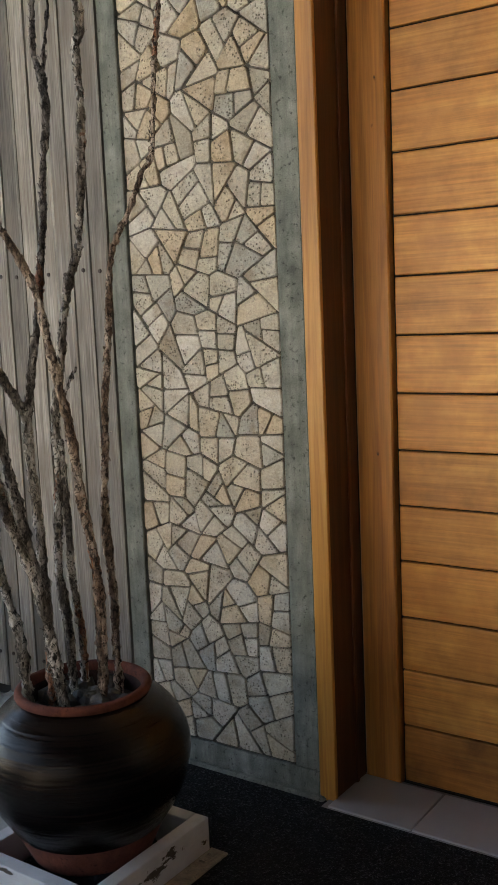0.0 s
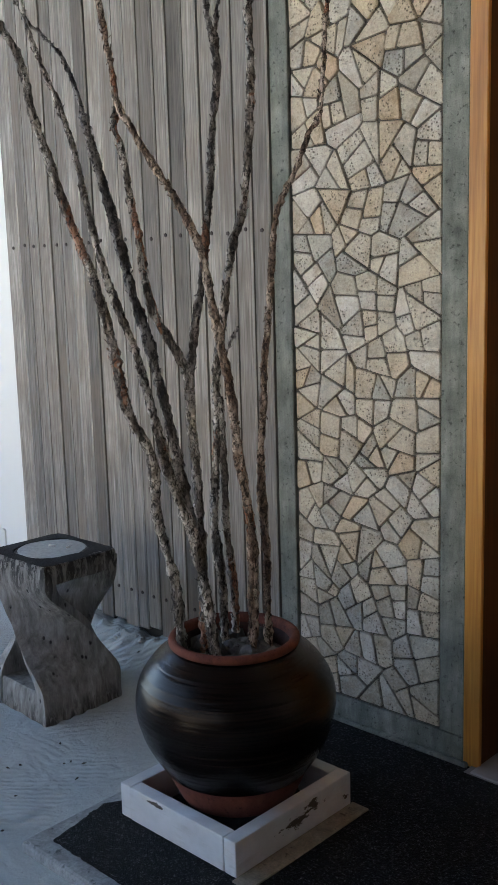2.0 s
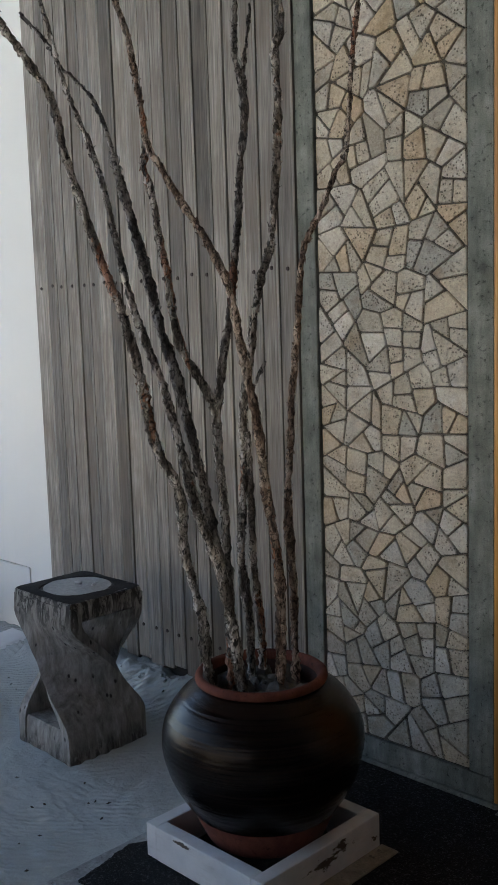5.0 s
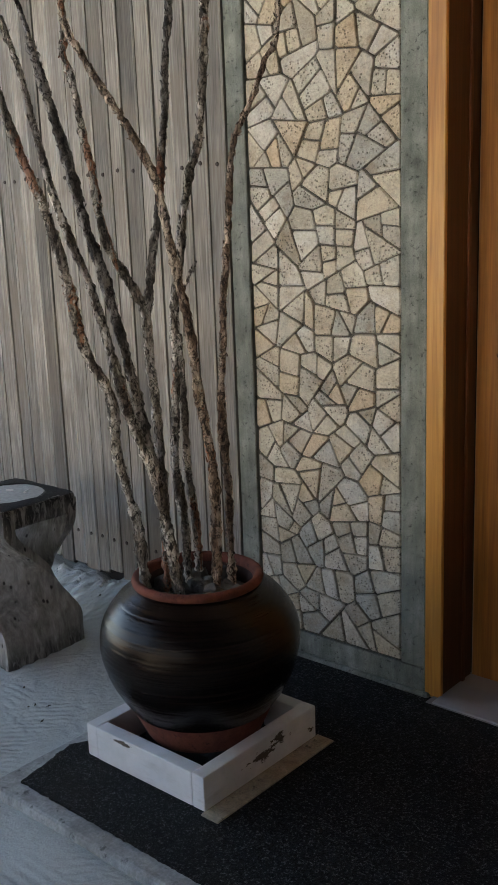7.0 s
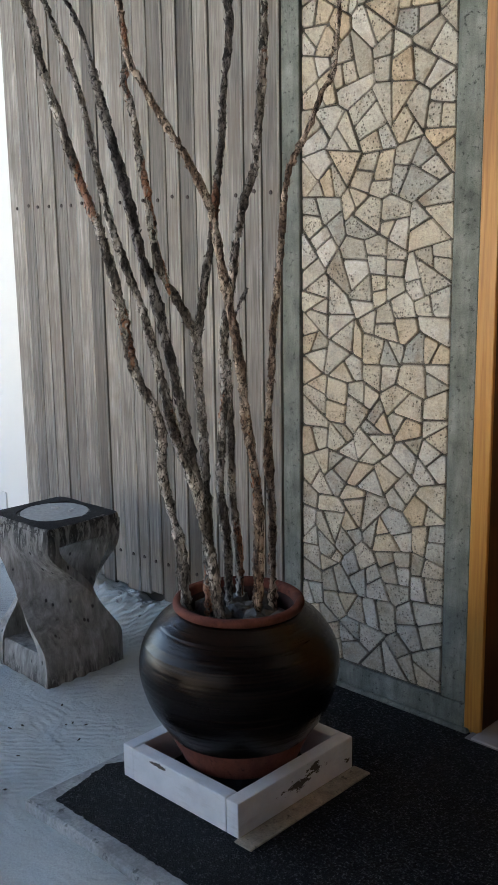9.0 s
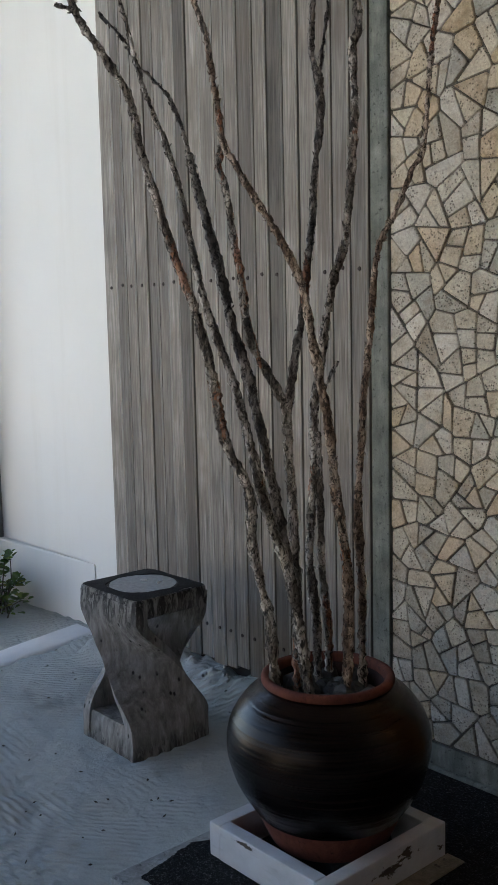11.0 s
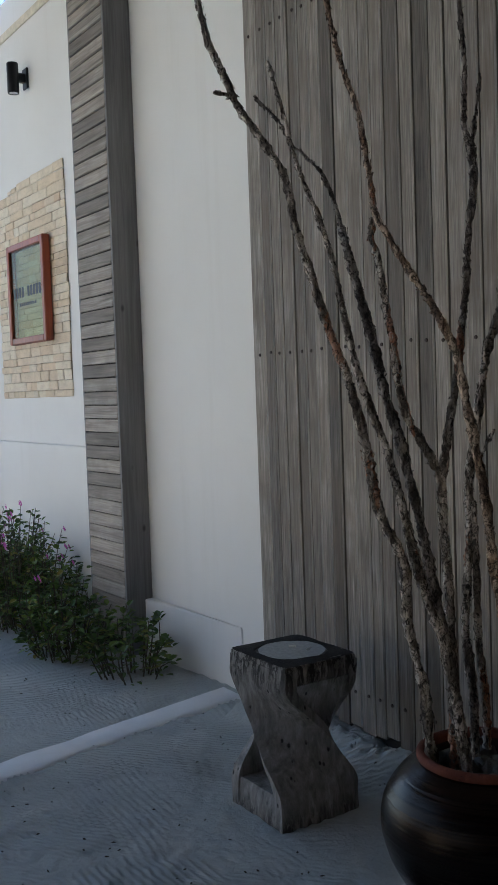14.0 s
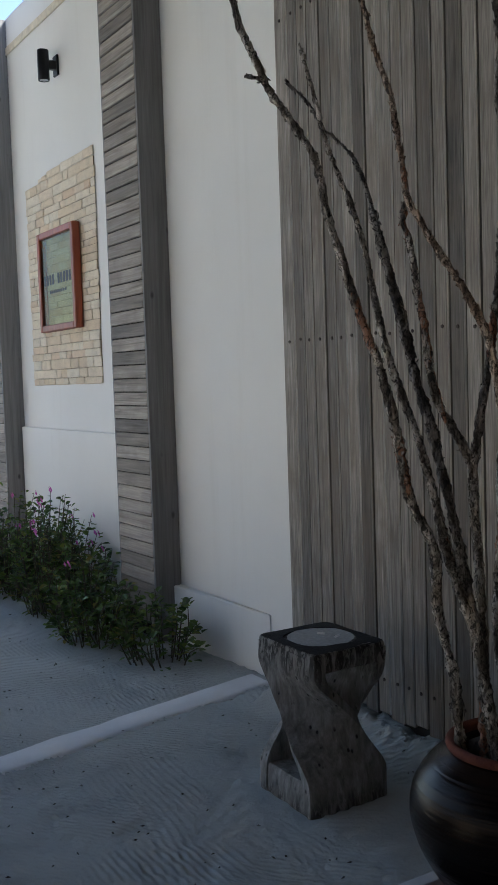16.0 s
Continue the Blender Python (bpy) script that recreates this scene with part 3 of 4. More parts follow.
# ---- walls ----
TOP = 4.34
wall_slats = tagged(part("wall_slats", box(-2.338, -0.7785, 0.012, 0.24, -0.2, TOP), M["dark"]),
                    "wall behind vertical weathered grey timber slats, gap shade in its colour", "wall", kind="structure")
wall_stone = tagged(part("wall_stone", box(-0.7775, -0.052, 0.010, 0.24, -0.2, TOP), M["mortar"]),
                    "wall panel of irregular cream limestone pieces in dark mortar", "wall", kind="structure")
part("border", box(-0.777, -0.702, -0.009, 0.0095, 0.085, TOP, 0.003), M["frame_concrete"], wall_stone, "grey concrete border")
part("border", box(-0.138, -0.052, -0.004, 0.0095, 0.085, TOP, 0.003), M["frame_concrete"], wall_stone, "grey concrete border")
part("border", box(-0.777, -0.052, -0.004, 0.0095, -0.01, 0.084, 0.003), M["frame_concrete"], wall_stone, "grey concrete border")
part("footing", box(-0.777, -0.03, -0.028, -0.0045, -0.02, 0.014, 0.006), M["frame_concrete"], wall_stone, "rough footing strip")

wall_white = tagged(part("wall_white", box(-6.9, -2.339, 0.10, 0.32, -0.2, TOP), M["render"]),
                    "white rendered wall with light stains", "wall", kind="structure")
bm = box(-3.64, -2.69, 0.045, 0.099, -0.2, 0.285, 0.006)
for v in bm.verts:
    if v.co.y < 0.07:
        v.co.y += 0.051 * (v.co.x + 3.64) / 0.95
part("plinth", bm, M["render"], wall_white, "low white plinth with scuffs")
part("plinth", box(-6.28, -4.15, 0.070, 0.099, -0.2, 1.138, 0.006), M["render"], wall_white, "thicker lower part of the wall")
part("band", box(-6.9, -4.15, 0.085, 0.099, 4.06, 4.12, 0.004), M["band"], wall_white, "cream band")
tagged(part("wall_far", box(-30, -6.901, 0.10, 0.32, -0.2, 4.1), M["render"]), "white rendered wall running on", "wall", kind="structure")
# plain walls that close the entrance beside and over the door, out of view
tagged(part("wall_entrance", box(1.16, 3.3, 0.0, 0.24, -0.2, TOP), M["render"]), "white rendered wall beside the door", "wall", kind="structure")
tagged(part("wall_over_door", box(-0.051, 1.159, 0.0, 0.24, 2.75, TOP), M["render"]), "white rendered wall above the door", "wall", kind="structure")
# unseen sheets at the side and overhead, added to block sky and sun
tagged(part("wall_side", box(3.301, 3.5, -8.0, 0.24, -0.2, 4.65), M["post"]), "plain dark unseen side sheet added to block light", "wall", kind="structure")
tagged(part("ceiling", box(-5.3, 3.3, -5.2, 0.32, 4.5, 4.65), M["post"]), "plain unseen overhead sheet added to block sky light", "ceiling", kind="structure")
tagged(part("fascia", box(-2.4, 3.3, -5.2, -5.08, 2.5, 4.499), M["post"]), "plain unseen hanging sheet added to cut off sky light", "wall", kind="structure")
tagged(part("wall_head", box(-5.3, 3.3, 0.10, 0.24, TOP + 0.001, 4.499), M["post"]), "plain unseen strip added to stop sun leaking over the wall", "wall", kind="structure")
tagged(part("ceiling_far", box(-8.5, -5.301, -5.2, -0.45, 4.5, 4.65), M["post"]), "plain unseen overhead sheet added to block sky light", "ceiling", kind="structure")
# added out of view: cream reflector for warm bounce, dark sheet above against sky
tagged(part("wall_opposite", box(-22.0, 8.0, -12.3, -12.0, -0.3, 1.9), M["sunny"]), "plain cream unseen wall added to bounce warm sunlight", "wall", kind="structure")
tagged(part("wall_opposite_upper", box(-22.0, 8.0, -12.3, -12.02, 1.901, 5.2), M["post"]), "plain dark unseen backdrop added to hide the low sky", "wall", kind="structure")
# unseen low blockers added for shade; their gap gives the pot its highlight
for x0, x1 in ((-3.6, -1.05), (-0.60, 1.599)):
    tagged(part("wall_low", box(x0, x1, -3.6, -3.4, -0.3, 0.72), M["post"]), "plain low dark unseen block added to shade the wall foot", "wall", kind="structure")
# unseen tall blocker, added to darken the right side
tagged(part("wall_front", box(1.6, 3.3, -3.6, -3.4, -0.3, 4.499), M["post"]), "plain dark unseen sheet added to block light from the right", "wall", kind="structure")

# ---- louvred wing posts ----
def louvred_post(x0, x1, y0, label):
    ob = thing("louvred_post", (x1, y0, GROUND), label, "post", "louvred posts along the white wall", "structure")
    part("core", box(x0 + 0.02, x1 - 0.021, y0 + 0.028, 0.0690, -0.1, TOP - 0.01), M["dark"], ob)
    part("side_board", box(x1 - 0.02, x1, y0, 0.0985, -0.1, TOP - 0.005, 0.002), M["side"], ob, "smooth dark grey side board")
    part("side_board", box(x0, x0 + 0.019, y0 + 0.004, 0.0695, -0.1, TOP - 0.005, 0.002), M["side"], ob, "smooth dark grey side board")
    z, rng = 0.058, random.Random(5)
    while z < TOP - 0.12:
        bm = box(x0 + 0.019, x1 - 0.0205, y0, y0 + 0.016, z, z + 0.0745, 0.003)
        tilt = Matrix.Rotation(radians(-7 + rng.uniform(-1, 1)), 4, "X") @ Matrix.Rotation(radians(rng.uniform(-0.25, 0.25)), 4, "Y")
        c = Vector(((x0 + x1) / 2, y0 + 0.008, z + 0.037))
        bmesh.ops.transform(bm, matrix=Matrix.Translation(c) @ tilt @ Matrix.Translation(-c), verts=bm.verts)
        part("louvre", bm, M["louvre"], ob)
        z += 0.0795
    return ob


louvred_post(-4.14, -3.645, -0.066, "tall post of weathered louvre boards with a dark grey side")
louvred_post(-6.85, -6.29, -0.066, "far tall louvred timber post with a dark side board")

# ---- door ----
door = tagged(part("door_1", box(-0.03, 1.16, 0.222, 0.262, -0.02, 2.74), M["dark"]), "closed honey coloured door of horizontal boards", "door", kind="structure")
part("trim_board", box(-0.0515, 0.006, -0.008, 0.006, 0.0, 2.74, 0.003), M["trim"], door, "bright varnished edge board")
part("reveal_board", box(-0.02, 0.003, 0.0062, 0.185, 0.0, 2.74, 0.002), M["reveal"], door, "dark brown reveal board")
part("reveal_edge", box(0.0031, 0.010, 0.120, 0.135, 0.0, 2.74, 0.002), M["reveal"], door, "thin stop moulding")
part("jamb", box(0.003, 0.122, 0.186, 0.222, 0.0, 2.74, 0.005), M["jamb"], door, "honey coloured jamb")
part("trim_board", box(1.10, 1.159, -0.030, 0.22, 0.0, 2.74, 0.003), M["trim"], door, "bright varnished edge board")
z, k, rng = 0.012, 0, random.Random(3)
heights = [0.182, 0.177, 0.166, 0.174, 0.169, 0.167, 0.169, 0.169, 0.170, 0.171, 0.177, 0.169, 0.169, 0.169, 0.169, 0.169]
for h in heights:
    bm = box(0.130, 1.098, 0.204 + rng.uniform(-0.001, 0.001), 0.2215, z + 0.0025, z + h - 0.0025, 0.004, None, 2)
    part("door_board", bm, M["scuffed" if k == 0 else "honey"], door, "stained bottom board" if k == 0 else "")
    z, k = z + h, k + 1
sill = tagged(part("threshold", box(-0.02, 1.16, -0.052, 0.2035, -0.02, 0.006), M["grout"]), "pale tiled door threshold", "threshold", kind="structure")
for a, b in ((-0.0, 0.267), (0.271, 0.60), (0.604, 0.93), (0.934, 1.155)):
    part("tile", box(a, b, -0.050, 0.185, 0.004, 0.012, 0.002), M["tile"], sill)

# ---- pot with branches ----
PX, PY = -0.388, -0.632
pot = thing("pot", (PX, PY, 0.004), "large round dark brown glazed pot with a terracotta rim", "pot")
body = [(0.198, 0.150), (0.226, 0.190), (0.252, 0.240), (0.269, 0.295), (0.275, 0.340), (0.268, 0.388), (0.247, 0.430), (0.220, 0.463), (0.197, 0.481), (0.180, 0.493), (0.170, 0.499)]
prof = [(r + 0.00045 * noise.noise(Vector((0, 3, z * 150))) + 0.0003 * noise.noise(Vector((7, 0, z * 330))), z) for r, z in smooth_profile(body, 14)]
prof = [(r - (0.0009 if abs(z - 0.475) < 0.0025 or abs(z - 0.462) < 0.002 else 0), z) for r, z in prof]
bm, _ = lathe(prof, (PX, PY, 0.0), 96)
for v in bm.verts:
    d = Vector((v.co.x - PX, v.co.y - PY, 0))
    v.co += d * (0.006 * noise.noise(Vector((d.x * 6, d.y * 6, v.co.z * 9))) + 0.0022 * noise.noise(Vector((d.x * 3, d.y * 3, v.co.z * 120))))
part("body", bm, M["glaze"], pot, "dark brown glazed belly with throwing rings", True)
bm, rings = lathe(smooth_profile([(0.150, 0.066), (0.160, 0.070), (0.174, 0.098), (0.187, 0.125), (0.1975, 0.1502)], 4), (PX, PY, 0.0), 72)
bm.faces.new(rings[0])
part("foot", bm, M["terracotta"], pot, "unglazed terracotta foot", True)
bm, rings = lathe(smooth_profile([(0.168, 0.497), (0.1765, 0.500), (0.1795, 0.508), (0.177, 0.517), (0.169, 0.521), (0.158, 0.518), (0.152, 0.507), (0.151, 0.497)], 4), (PX, PY, 0.0), 72)
part("rim", bm, M["terracotta"], pot, "worn terracotta rim", True)
bm, rings = lathe([(0.151, 0.4968), (0.150, 0.46), (0.153, 0.40)], (PX, PY, 0.0), 72)
part("inner_wall", bm, M["inner_clay"], pot, "dark brown inside", True)
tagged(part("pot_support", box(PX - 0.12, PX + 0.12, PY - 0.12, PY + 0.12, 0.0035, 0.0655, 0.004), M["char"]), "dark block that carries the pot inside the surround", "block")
bm = bmesh.new()
bmesh.ops.create_circle(bm, cap_ends=True, radius=0.149, segments=40, matrix=Matrix.Translation((PX, PY, 0.452)))
part("soil", bm, M["pebble"], pot, "dark gravel filling")
rng = random.Random(11)
for i in range(34):
    a, r = rng.uniform(0, 6.28), 0.125 * math.sqrt(rng.random())
    s = rng.uniform(0.016, 0.036)
    bm = bmesh.new()
    bmesh.ops.create_icosphere(bm, subdivisions=1, radius=s)
    for v in bm.verts:
        v.co *= 1 + 0.35 * noise.noise(v.co * 40 + Vector((i, 0, 0)))
    bmesh.ops.transform(bm, matrix=pose(PX + r * math.cos(a), PY + r * math.sin(a), 0.456 + 0.4 * s, rng.uniform(0, 360), rng.uniform(0, 360)), verts=bm.verts)
    tagged(part("pebble", bm, M["pebble"]), "rough grey pebble lying in the pot", "pebble", "pebbles in the pot")

# bare branches that stand in the pot: places along each one, radius at foot and tip
BRANCHES = [
    (0.015, 0.0085, "bark", [(-0.450, -0.761, 0.440), (-0.455, -0.776, 0.670), (-0.465, -0.796, 0.776), (-0.473, -0.815, 0.881), (-0.472, -0.825, 1.029), (-0.501, -0.864, 1.132), (-0.509, -0.882, 1.206), (-0.515, -0.899, 1.321), (-0.525, -0.920, 1.422), (-0.532, -0.938, 1.493), (-0.561, -0.976, 1.628), (-0.583, -1.008, 1.761), (-0.600, -1.035, 1.872), (-0.609, -1.055, 1.989), (-0.644, -1.099, 2.086), (-0.675, -1.140, 2.163), (-0.692, -1.167, 2.238), (-0.710, -1.195, 2.312), (-0.720, -1.209, 2.385), (-0.726, -1.225, 2.450)]),
    (0.0055, 0.004, "darkbark", [(-0.674, -1.141, 2.165), (-0.688, -1.163, 2.193), (-0.694, -1.179, 2.195), (-0.701, -1.195, 2.199)]),
    (0.0165, 0.0035, "bark", [(-0.378, -0.705, 0.440), (-0.400, -0.723, 0.671), (-0.421, -0.740, 0.818), (-0.449, -0.765, 0.920), (-0.472, -0.783, 1.023), (-0.487, -0.794, 1.111), (-0.505, -0.809, 1.214), (-0.523, -0.822, 1.302), (-0.551, -0.847, 1.405), (-0.579, -0.871, 1.522), (-0.601, -0.888, 1.654), (-0.613, -0.897, 1.741), (-0.629, -0.909, 1.829), (-0.652, -0.928, 1.924), (-0.678, -0.950, 2.006), (-0.698, -0.965, 2.087), (-0.709, -0.973, 2.153), (-0.727, -0.987, 2.241), (-0.744, -1.000, 2.317)]),
    (0.0145, 0.0135, "darkbark", [(-0.423, -0.735, 0.809), (-0.442, -0.740, 0.903), (-0.462, -0.747, 1.019), (-0.484, -0.755, 1.129), (-0.508, -0.766, 1.239), (-0.532, -0.776, 1.343), (-0.558, -0.788, 1.432), (-0.583, -0.800, 1.551), (-0.610, -0.813, 1.670), (-0.637, -0.827, 1.776), (-0.657, -0.832, 1.852), (-0.670, -0.833, 1.891)]),
    (0.006, 0.0028, "darkbark", [(-0.669, -0.831, 1.876), (-0.679, -0.836, 1.929), (-0.698, -0.848, 1.998), (-0.716, -0.859, 2.040), (-0.749, -0.884, 2.088), (-0.779, -0.907, 2.122), (-0.803, -0.925, 2.182), (-0.851, -0.964, 2.253)]),
    (0.015, 0.009, "bark", [(-0.444, -0.688, 0.440), (-0.445, -0.686, 0.682), (-0.449, -0.688, 0.822), (-0.453, -0.689, 0.975), (-0.459, -0.694, 1.096), (-0.463, -0.696, 1.223), (-0.495, -0.725, 1.313), (-0.524, -0.751, 1.388), (-0.540, -0.765, 1.484), (-0.548, -0.771, 1.585), (-0.560, -0.781, 1.672), (-0.572, -0.790, 1.787), (-0.585, -0.802, 1.851), (-0.582, -0.796, 1.903)]),
    (0.0145, 0.0065, "redbark", [(-0.331, -0.618, 0.440), (-0.326, -0.615, 0.672), (-0.325, -0.616, 0.780), (-0.331, -0.624, 0.887), (-0.343, -0.638, 1.008), (-0.349, -0.647, 1.128), (-0.360, -0.659, 1.246), (-0.370, -0.672, 1.334), (-0.382, -0.685, 1.435), (-0.391, -0.696, 1.521), (-0.405, -0.712, 1.585), (-0.434, -0.743, 1.670), (-0.470, -0.781, 1.755), (-0.506, -0.819, 1.846), (-0.524, -0.838, 1.895), (-0.532, -0.840, 1.945), (-0.540, -0.849, 2.029), (-0.553, -0.863, 2.155), (-0.576, -0.888, 2.261), (-0.597, -0.909, 2.394), (-0.606, -0.920, 2.490)]),
    (0.004, 0.0025, "darkbark", [(-0.353, -0.661, 1.290), (-0.333, -0.665, 1.316), (-0.311, -0.668, 1.341)]),
    (0.012, 0.006, "darkbark", [(-0.463, -0.692, 1.215), (-0.451, -0.675, 1.362), (-0.438, -0.658, 1.464), (-0.432, -0.646, 1.580), (-0.423, -0.632, 1.709), (-0.418, -0.622, 1.852), (-0.410, -0.609, 1.964), (-0.418, -0.611, 2.063), (-0.431, -0.619, 2.134), (-0.430, -0.613, 2.260), (-0.437, -0.615, 2.403), (-0.444, -0.616, 2.489)]),
    (0.005, 0.003, "darkbark", [(-0.417, -0.604, 1.938), (-0.409, -0.599, 2.000), (-0.414, -0.607, 2.077), (-0.404, -0.600, 2.166), (-0.395, -0.594, 2.226), (-0.395, -0.597, 2.248)]),
    (0.0125, 0.0105, "bark", [(-0.441, -0.614, 0.440), (-0.444, -0.616, 0.649), (-0.456, -0.627, 0.808), (-0.450, -0.621, 0.964), (-0.444, -0.613, 1.071), (-0.445, -0.614, 1.209), (-0.431, -0.599, 1.344), (-0.418, -0.585, 1.477), (-0.406, -0.572, 1.565), (-0.385, -0.551, 1.652), (-0.374, -0.539, 1.810), (-0.366, -0.530, 1.995), (-0.370, -0.533, 2.149), (-0.357, -0.521, 2.184), (-0.365, -0.529, 2.312), (-0.355, -0.519, 2.409), (-0.356, -0.519, 2.493)]),
    (0.0115, 0.009, "bark", [(-0.440, -0.570, 0.440), (-0.437, -0.579, 0.642), (-0.441, -0.595, 0.788), (-0.436, -0.601, 0.931), (-0.432, -0.608, 1.056), (-0.428, -0.616, 1.164)]),
    (0.0125, 0.0048, "redbark", [(-0.328, -0.559, 0.440), (-0.327, -0.560, 0.658), (-0.326, -0.561, 0.768), (-0.330, -0.568, 0.892), (-0.329, -0.570, 1.015), (-0.321, -0.564, 1.120), (-0.316, -0.561, 1.254), (-0.306, -0.554, 1.357), (-0.297, -0.548, 1.473), (-0.291, -0.545, 1.559), (-0.280, -0.536, 1.644), (-0.245, -0.503, 1.741), (-0.220, -0.481, 1.824), (-0.200, -0.464, 1.864), (-0.191, -0.457, 1.974), (-0.184, -0.453, 2.096), (-0.171, -0.443, 2.216), (-0.159, -0.433, 2.308)]),
]


def bark_flakes(line, radii, seed, bm):
    """Loose curls of bark and short broken twigs standing off a branch."""
    rng = random.Random(seed)
    for i in range(len(line) - 1):
        a, b = Vector(line[i]), Vector(line[i + 1])
        for _ in range(int((b - a).length / 0.0065)):
            t = rng.random()
            r = radii[i] * (1 - t) + radii[i + 1] * t
            d = (b - a).normalized()
            u = d.cross(Vector((rng.uniform(-1, 1), rng.uniform(-1, 1), rng.uniform(-1, 1)))).normalized()
            w = d.cross(u)
            p = a.lerp(b, t) + u * r * 0.92
            ln, wd, out = rng.uniform(0.005, 0.017) * rng.choice((1, 1, -1)), rng.uniform(0.003, 0.008), rng.uniform(0.001, 0.0055)
            if rng.random() < 0.07:
                ln, wd, out = rng.uniform(0.004, 0.010), rng.uniform(0.0025, 0.005), rng.uniform(0.005, 0.010)
            v = [p - w * wd, p + w * wd, p + d * ln + w * wd * 0.6 + u * out, p + d * ln - w * wd * 0.6 + u * out,
                 p + u * -0.003]
            v = [bm.verts.new(q) for q in v]
            bm.faces.new((v[0], v[1], v[2], v[3]))
            bm.faces.new((v[0], v[4], v[1]))
            bm.faces.new((v[1], v[4], v[2]))
            bm.faces.new((v[2], v[4], v[3]))
            bm.faces.new((v[3], v[4], v[0]))


bundle = thing("branch_bundle", (PX, PY, 0.44), "tall bundle of bare rough-barked branches standing in the glazed pot", "branches")
for n, (r0, r1, skin_name, line) in enumerate(BRANCHES):
    radii = [0.9 * (r0 + (r1 - r0) * (i / (len(line) - 1))) for i in range(len(line))]
    stick = part("branch", tube(line, radii, 16, 0.8, 0.005, n + 1), M[skin_name], bundle,
                 {"bark": "light grey flaking bark", "darkbark": "dark grey bark", "redbark": "reddish peeling bark"}[skin_name], True)
    bm = bmesh.new()
    bark_flakes(line, radii, 40 + n, bm)
    tagged(part("loose_bark", bm, M[skin_name], stick), kind="stuff")


# ---- white wooden frame round the pot ----
stand = thing("square_plinth", (-0.39, -0.64, 0.003), "square white painted timber surround with chipped paint on the mat", "plant stand")
fx0, fx1, fy0, fy1 = -0.615, -0.166, -0.872, -0.410
for a in ((fx1 - 0.042, fx1, fy0, fy1), (fx0, fx0 + 0.042, fy0 + 0.0015, fy1 - 0.001), (fx0 + 0.043, fx1 - 0.0435, fy0, fy0 + 0.042), (fx0 + 0.043, fx1 - 0.0435, fy1 - 0.042, fy1)):
    part("board", box(*a, 0.0035, 0.100, 0.003, None, 2), M["paint"], stand)
tagged(part("tan_board", box(-0.164, -0.106, -0.890, -0.405, 0.0035, 0.010, 0.002), M["tan"]), "thin sandy board lying beside the white frame", "board")

# ---- twisted stool ----
SX, SY, SZ = -1.485, -0.455, GROUND
stool = thing("twisted_stool", (SX, SY, SZ), "bleached timber stool carved in a twist, standing on sand", "stool")


def square_ring(bm, cx, cy, z, hx, hy, turn=0.0, n=9, wob=0.004):
    ring = []
    for side in range(4):
        for i in range(n):
            t = -1 + 2 * i / n
            x, y = [(t, -1), (1, t), (-t, 1), (-1, -t)][side]
            k = (abs(x) ** 16 + abs(y) ** 16) ** (-1 / 16)
            x, y = x * hx * k, y * hy * k
            c, s = math.cos(turn), math.sin(turn)
            p = Vector((cx + x * c - y * s, cy + x * s + y * c, z))
            p += wob * Vector((noise.noise(p * 14), noise.noise(p * 14 + Vector((9, 0, 0))), 0.6 * noise.noise(p * 17 + Vector((0, 5, 0)))))
            ring.append(bm.verts.new(p))
    return ring


def skin(bm, rings, caps=(True, True)):
    n = len(rings[0])
    for a, b in zip(rings, rings[1:]):
        for i in range(n):
            bm.faces.new((a[i], a[(i + 1) % n], b[(i + 1) % n], b[i]))
    if caps[0]:
        bm.faces.new(rings[0][::-1])
    if caps[1]:
        bm.faces.new(rings[-1])


def stool_axis(z):
    """The stool leans a little: its middle at a height."""
    t = (z - SZ) / (0.512 - SZ)
    return SX + 0.02 - 0.05 * t, SY - 0.025 + 0.043 * t, 0.168 + 0.016 * t, 0.168 - 0.004 * t


bm = bmesh.new()
rings = []
for z, k in ((SZ - 0.01, 0.97), (SZ + 0.006, 0.985), (0.02, 0.985), (0.056, 0.965), (0.064, 0.93)):
    cx, cy, hx, hy = stool_axis(z)
    rings.append(square_ring(bm, cx, cy, z, hx * k, hy * k))
skin(bm, rings)
crisp(part("base", bm, M["old"], stool, "cracked square base", True))
bm = bmesh.new()
rings = []
for z, k in ((0.440, 0.93), (0.447, 0.97), (0.455, 0.98), (0.47, 0.985), (0.502, 0.985), (0.509, 0.975), (0.512, 0.95)):
    cx, cy, hx, hy = stool_axis(z)
    rings.append(square_ring(bm, cx, cy, z, hx * k, hy * k))
skin(bm, rings)
crisp(part("top_block", bm, M["old"], stool, "square top block", True))
